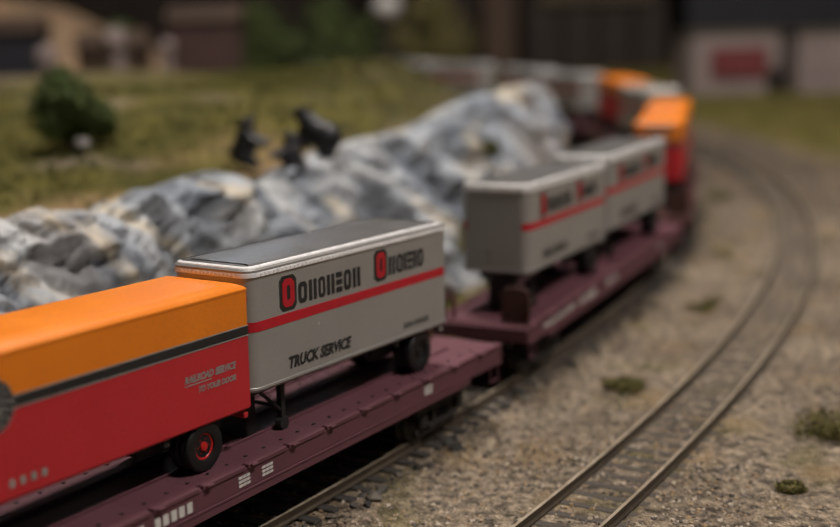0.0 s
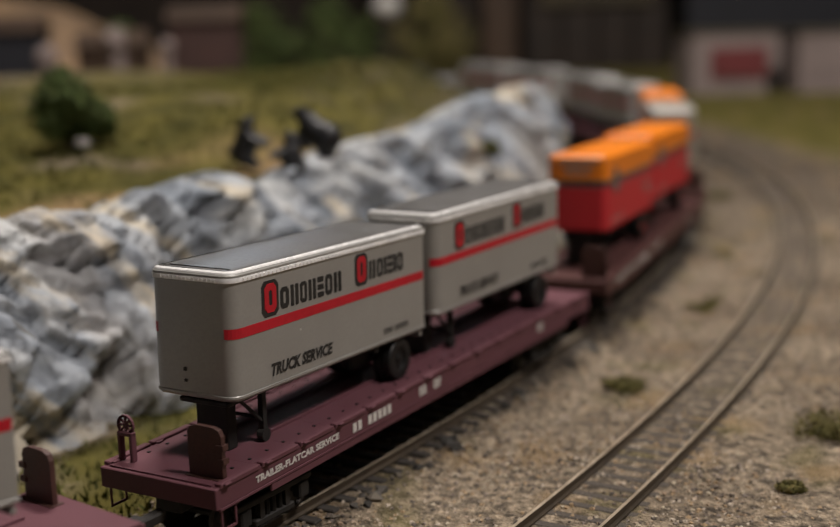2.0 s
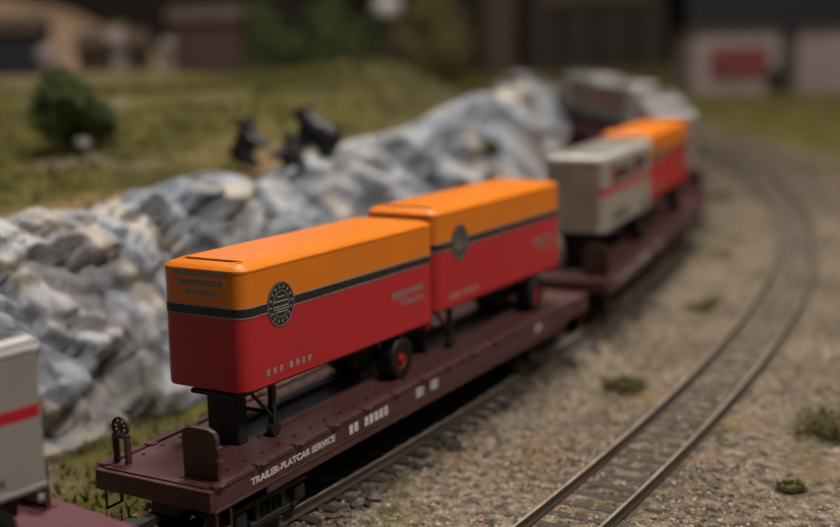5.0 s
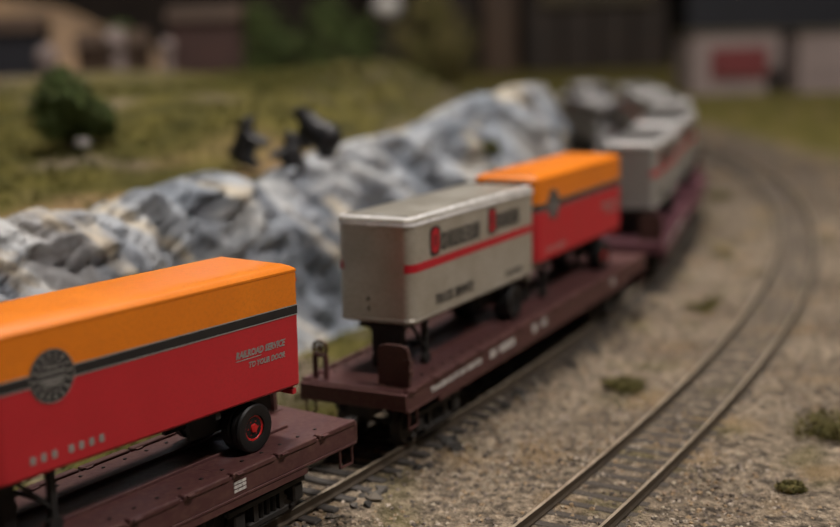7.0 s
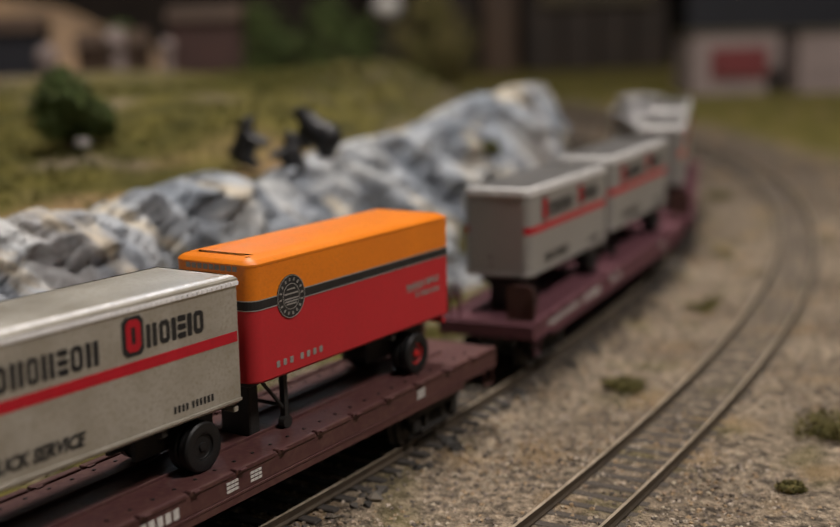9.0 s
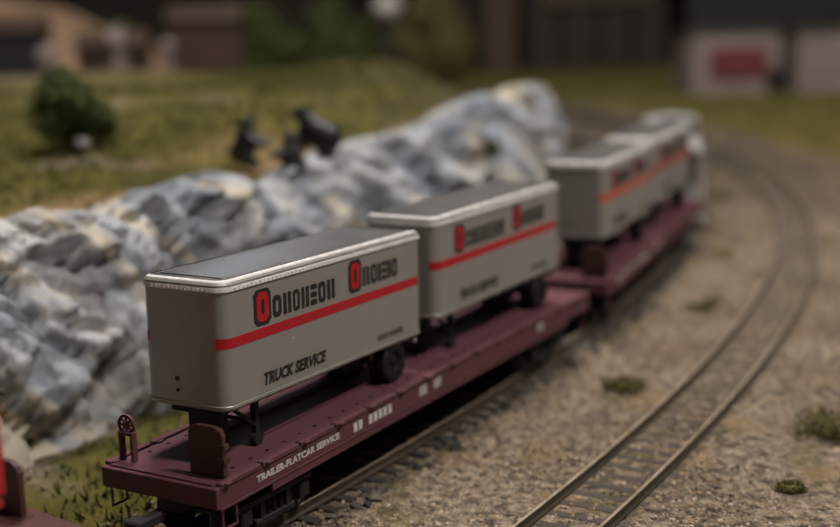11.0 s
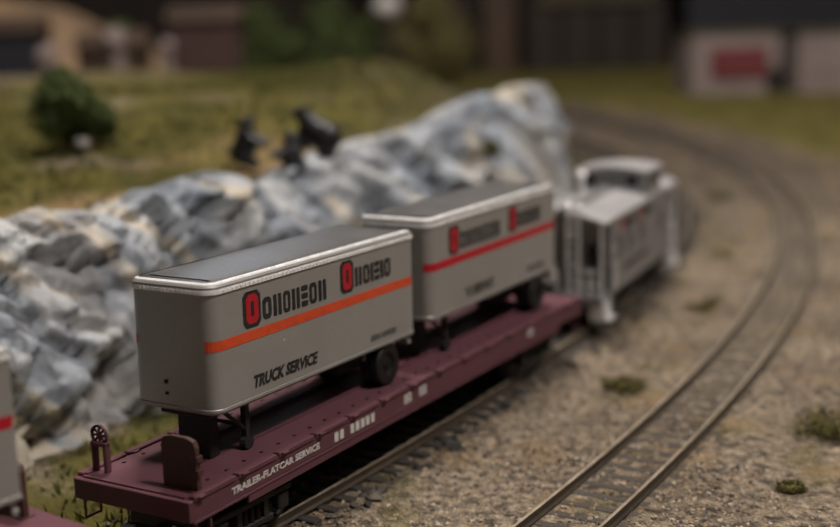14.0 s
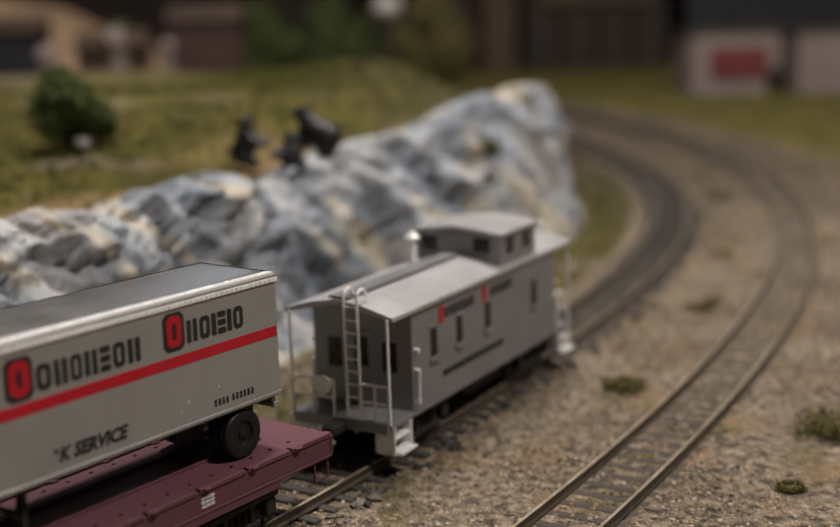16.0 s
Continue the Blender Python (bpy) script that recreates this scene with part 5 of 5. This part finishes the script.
TAN = mat("tan_hill", (0.42, 0.27, 0.145), (0.27, 0.18, 0.11), 0.85, 0.0, 14, 0.2, 0.002)
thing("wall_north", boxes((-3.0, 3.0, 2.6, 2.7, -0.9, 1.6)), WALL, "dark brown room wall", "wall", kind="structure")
# unseen window added round the cool lamp, above the view
window = tagged(new("window_1"), "pale blue daylit window in the far wall", "window", kind="structure")
part("window_frame", boxes((-0.53, -0.50, 2.56, 2.60, 0.48, 0.76), (-0.22, -0.19, 2.56, 2.60, 0.48, 0.76), (-0.50, -0.22, 2.56, 2.60, 0.48, 0.51), (-0.50, -0.22, 2.56, 2.60, 0.73, 0.76), bevel=0.003), WOOD, window)
part("pane", boxes((-0.50, -0.22, 2.585, 2.595, 0.51, 0.73)), PALE_WALL, window)
thing("wall_south", boxes((-3.0, 3.0, -2.6, -2.5, -0.9, 1.6)), PALE_WALL, "pale room wall", "wall", kind="structure")
thing("wall_west", boxes((-3.1, -3.0, -2.6, 2.7, -0.9, 1.6)), PALE_WALL, "pale room wall", "wall", kind="structure")
thing("wall_east", boxes((3.0, 3.1, -2.6, 2.7, -0.9, 1.6)), PALE_WALL, "pale room wall", "wall", kind="structure")
thing("ceiling", boxes((-3.1, 3.1, -2.6, 2.7, 1.6, 1.7)), CEIL, "white room ceiling", "ceiling", kind="structure")
for x, y in ((0.02, 0.78), (0.78, -0.08)):
    lamp = holder("ceiling_light", "long white ceiling light fitting", "ceiling light", "ceiling lights")
    part("housing", boxes((x - 0.33, x + 0.33, y - 0.10, y + 0.10, 1.42, 1.60), bevel=0.01), CEIL, lamp)


def far_building(x0, x1, y, z0, z1, sign):
    b = holder("building", "pale stucco model building behind the tracks", "building", "buildings behind the tracks")
    part("wall", boxes((x0, x1, y, y + 0.10, z0, z1), bevel=0.001), STUCCO, b)
    part("roof", boxes((x0 - 0.002, x1 + 0.002, y - 0.002, y + 0.102, z1, z1 + 0.004), bevel=0.001), OLIVE_BOX, b)
    if sign:
        part("sign", boxes((x0 + (x1 - x0) * 0.22, x0 + (x1 - x0) * 0.86, y - 0.003, y + 0.001, z0 + (z1 - z0) * 0.38, z0 + (z1 - z0) * 0.80), bevel=0.0006), SIGN, b, "dull red panel")
    part("doorway", boxes((x1 - (x1 - x0) * 0.14, x1 - (x1 - x0) * 0.02, y - 0.002, y + 0.001, z0, z0 + (z1 - z0) * 0.5)), GLASS_DARK, b)
    return b


far_building(0.334, 0.440, 1.50, 0.004, 0.088, True)
far_building(0.458, 0.600, 1.48, 0.004, 0.086, False)
thing("notice_board", boxes((0.45, 1.20, 2.05, 2.08, 0.0, 0.42), bevel=0.003), NAVY, "dark navy board on the far side", "board")
thing("wooden_post", boxes((0.118, 0.176, 2.10, 2.16, 0.0, 0.9), bevel=0.004), WOOD, "brown wooden post at the back", "post")
cabinet = holder("cabinet", "dark brown wooden cabinet behind the layout", "cabinet")
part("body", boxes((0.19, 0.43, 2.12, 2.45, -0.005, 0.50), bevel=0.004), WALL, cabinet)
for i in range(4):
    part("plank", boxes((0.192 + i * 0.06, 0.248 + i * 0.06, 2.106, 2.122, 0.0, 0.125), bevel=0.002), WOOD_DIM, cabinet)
part("drawer", boxes((0.215, 0.405, 2.104, 2.122, 0.130, 0.30), bevel=0.003), OLIVE_BOX, cabinet, "olive brown drawer front")
panel = holder("panel", "dark brown boarded panel behind the layout", "panel")
for i in range(4):
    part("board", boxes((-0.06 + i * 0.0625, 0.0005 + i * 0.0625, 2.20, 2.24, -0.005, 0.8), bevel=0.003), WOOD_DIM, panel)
for x, y, z, h, m in ((-0.098, 1.55, 0.010, 0.140, LEAVES), (0.026, 1.60, 0.010, 0.145, DRY), (-0.195, 1.62, 0.010, 0.135, LEAVES), (-0.36, 1.55, 0.05, 0.075, LEAVES)):
    tree(x, y, z, h, LUMPS, "dark green model tree behind the hill" if m is LEAVES else "olive model tree behind the hill", m, leaf=0.004, count=260)
dome = lathe([(0.012, 0.0), (0.022, 0.012), (0.024, 0.022), (0.016, 0.034), (0.006, 0.038)], 16, pose(-0.040, 2.0, 0.118))
thing("white_dome", dome, WHITE_PRINT, "small white domed shape at the back", "ornament", smooth=60)
part("post", rod(bmesh.new(), (-0.040, 2.0, 0.0), (-0.040, 2.0, 0.12), 0.006), DARK, bpy.data.objects["white_dome"])


def far_hill():
    n = 40
    verts, faces = [], []
    for j in range(n):
        for i in range(n):
            u, v = i / (n - 1), j / (n - 1)
            x, y = -1.10 + 0.80 * u, 1.35 + 0.7 * v
            z = 0.015 + 0.20 * math.sin(math.pi * min(1, v * 0.7 + 0.1)) * (math.sin(math.pi * u) ** 0.7) * (0.75 + 0.35 * noise.noise((x * 6, y * 6, 1)))
            verts.append((x, y, z))
    for j in range(n - 1):
        for i in range(n - 1):
            faces.append((j * n + i, j * n + i + 1, (j + 1) * n + i + 1, (j + 1) * n + i))
    return soup("far_hill", verts, faces, TAN, label="tan and brown earth hill at the back", category="hill")


far_hill()


def boulder(x, y, z, r, seed, label):
    bm = bmesh.new()
    bmesh.ops.create_icosphere(bm, subdivisions=3, radius=1)
    for v in bm.verts:
        v.co *= r * (1 + 0.35 * noise.noise(v.co * 1.6 + Vector((seed, 0, 0))) + 0.12 * noise.noise(v.co * 5 + Vector((0, seed, 0))))
        v.co.z *= 1.15
    rod(bm, (0, 0, -z), (0, 0, 0), r * 0.9, 10, r * 0.7)
    bmesh.ops.transform(bm, matrix=Matrix.Translation((x, y, z)), verts=bm.verts)
    return thing("boulder", bm, STUCCO, label, "rock", "pale rocks on the far slope", smooth=50)


for i, (x, y, z, r) in enumerate(((-0.296, 1.25, 0.104, 0.011), (-0.352, 1.20, 0.090, 0.010), (-0.248, 1.26, 0.096, 0.007))):
    boulder(x, y, z, r, i * 3.7, "pale grey plaster rock on the far slope")
for x, y, w, z0, z1, m in ((-0.430, 1.30, 0.085, 0.005, 0.116, NAVY), (-0.318, 1.31, 0.070, 0.005, 0.098, WOOD), (-0.225, 1.35, 0.075, 0.005, 0.122, MAROON)):
    hut = holder("hut", "small weathered model hut on the far slope", "hut", "huts on the far slope")
    part("wall", boxes((x - w / 2, x + w / 2, y, y + 0.04, z0, z1), bevel=0.001), m, hut)
    part("roof", shell([([(x - w / 2 - 0.003, y - 0.004), (x + w / 2 + 0.003, y - 0.004), (x + w / 2 + 0.003, y + 0.044), (x - w / 2 - 0.003, y + 0.044)], z1), ([(x - w / 2 - 0.003, y + 0.018), (x + w / 2 + 0.003, y + 0.018), (x + w / 2 + 0.003, y + 0.022), (x - w / 2 - 0.003, y + 0.022)], z1 + 0.016)]), WOOD, hut)


# ---- motion: everything on the rails follows the main track ----
def motions():
    for ob, s0, half, m in TRAIN:
        walk(ob, [(t / 4, chord(s0 - rolled(t / 4), half) @ m) for t in range(0, 65)])
    for ob, s0, half, m in TRAIN:
        for b in [q for q in ob.children if q.name.startswith("truck")]:
            sx = 1 if b.matrix_basis.translation.x > 0 else -1
            rows = []
            for t in range(0, 33):
                s = s0 - rolled(t / 2)
                car, own = chord(s, half), chord(s + sx * half, 0.0103)
                rows.append((t / 2, car.inverted() @ own))
            walk(b, rows)
            for w in [q for q in b.children if q.name.startswith("wheel_set")]:
                at = w.matrix_basis.translation.copy()
                walk(w, [(t / 10, Matrix.Translation(at) @ Matrix.Rotation(-rolled(t / 10) / WHEEL, 4, "Y")) for t in range(0, 161)])


motions()
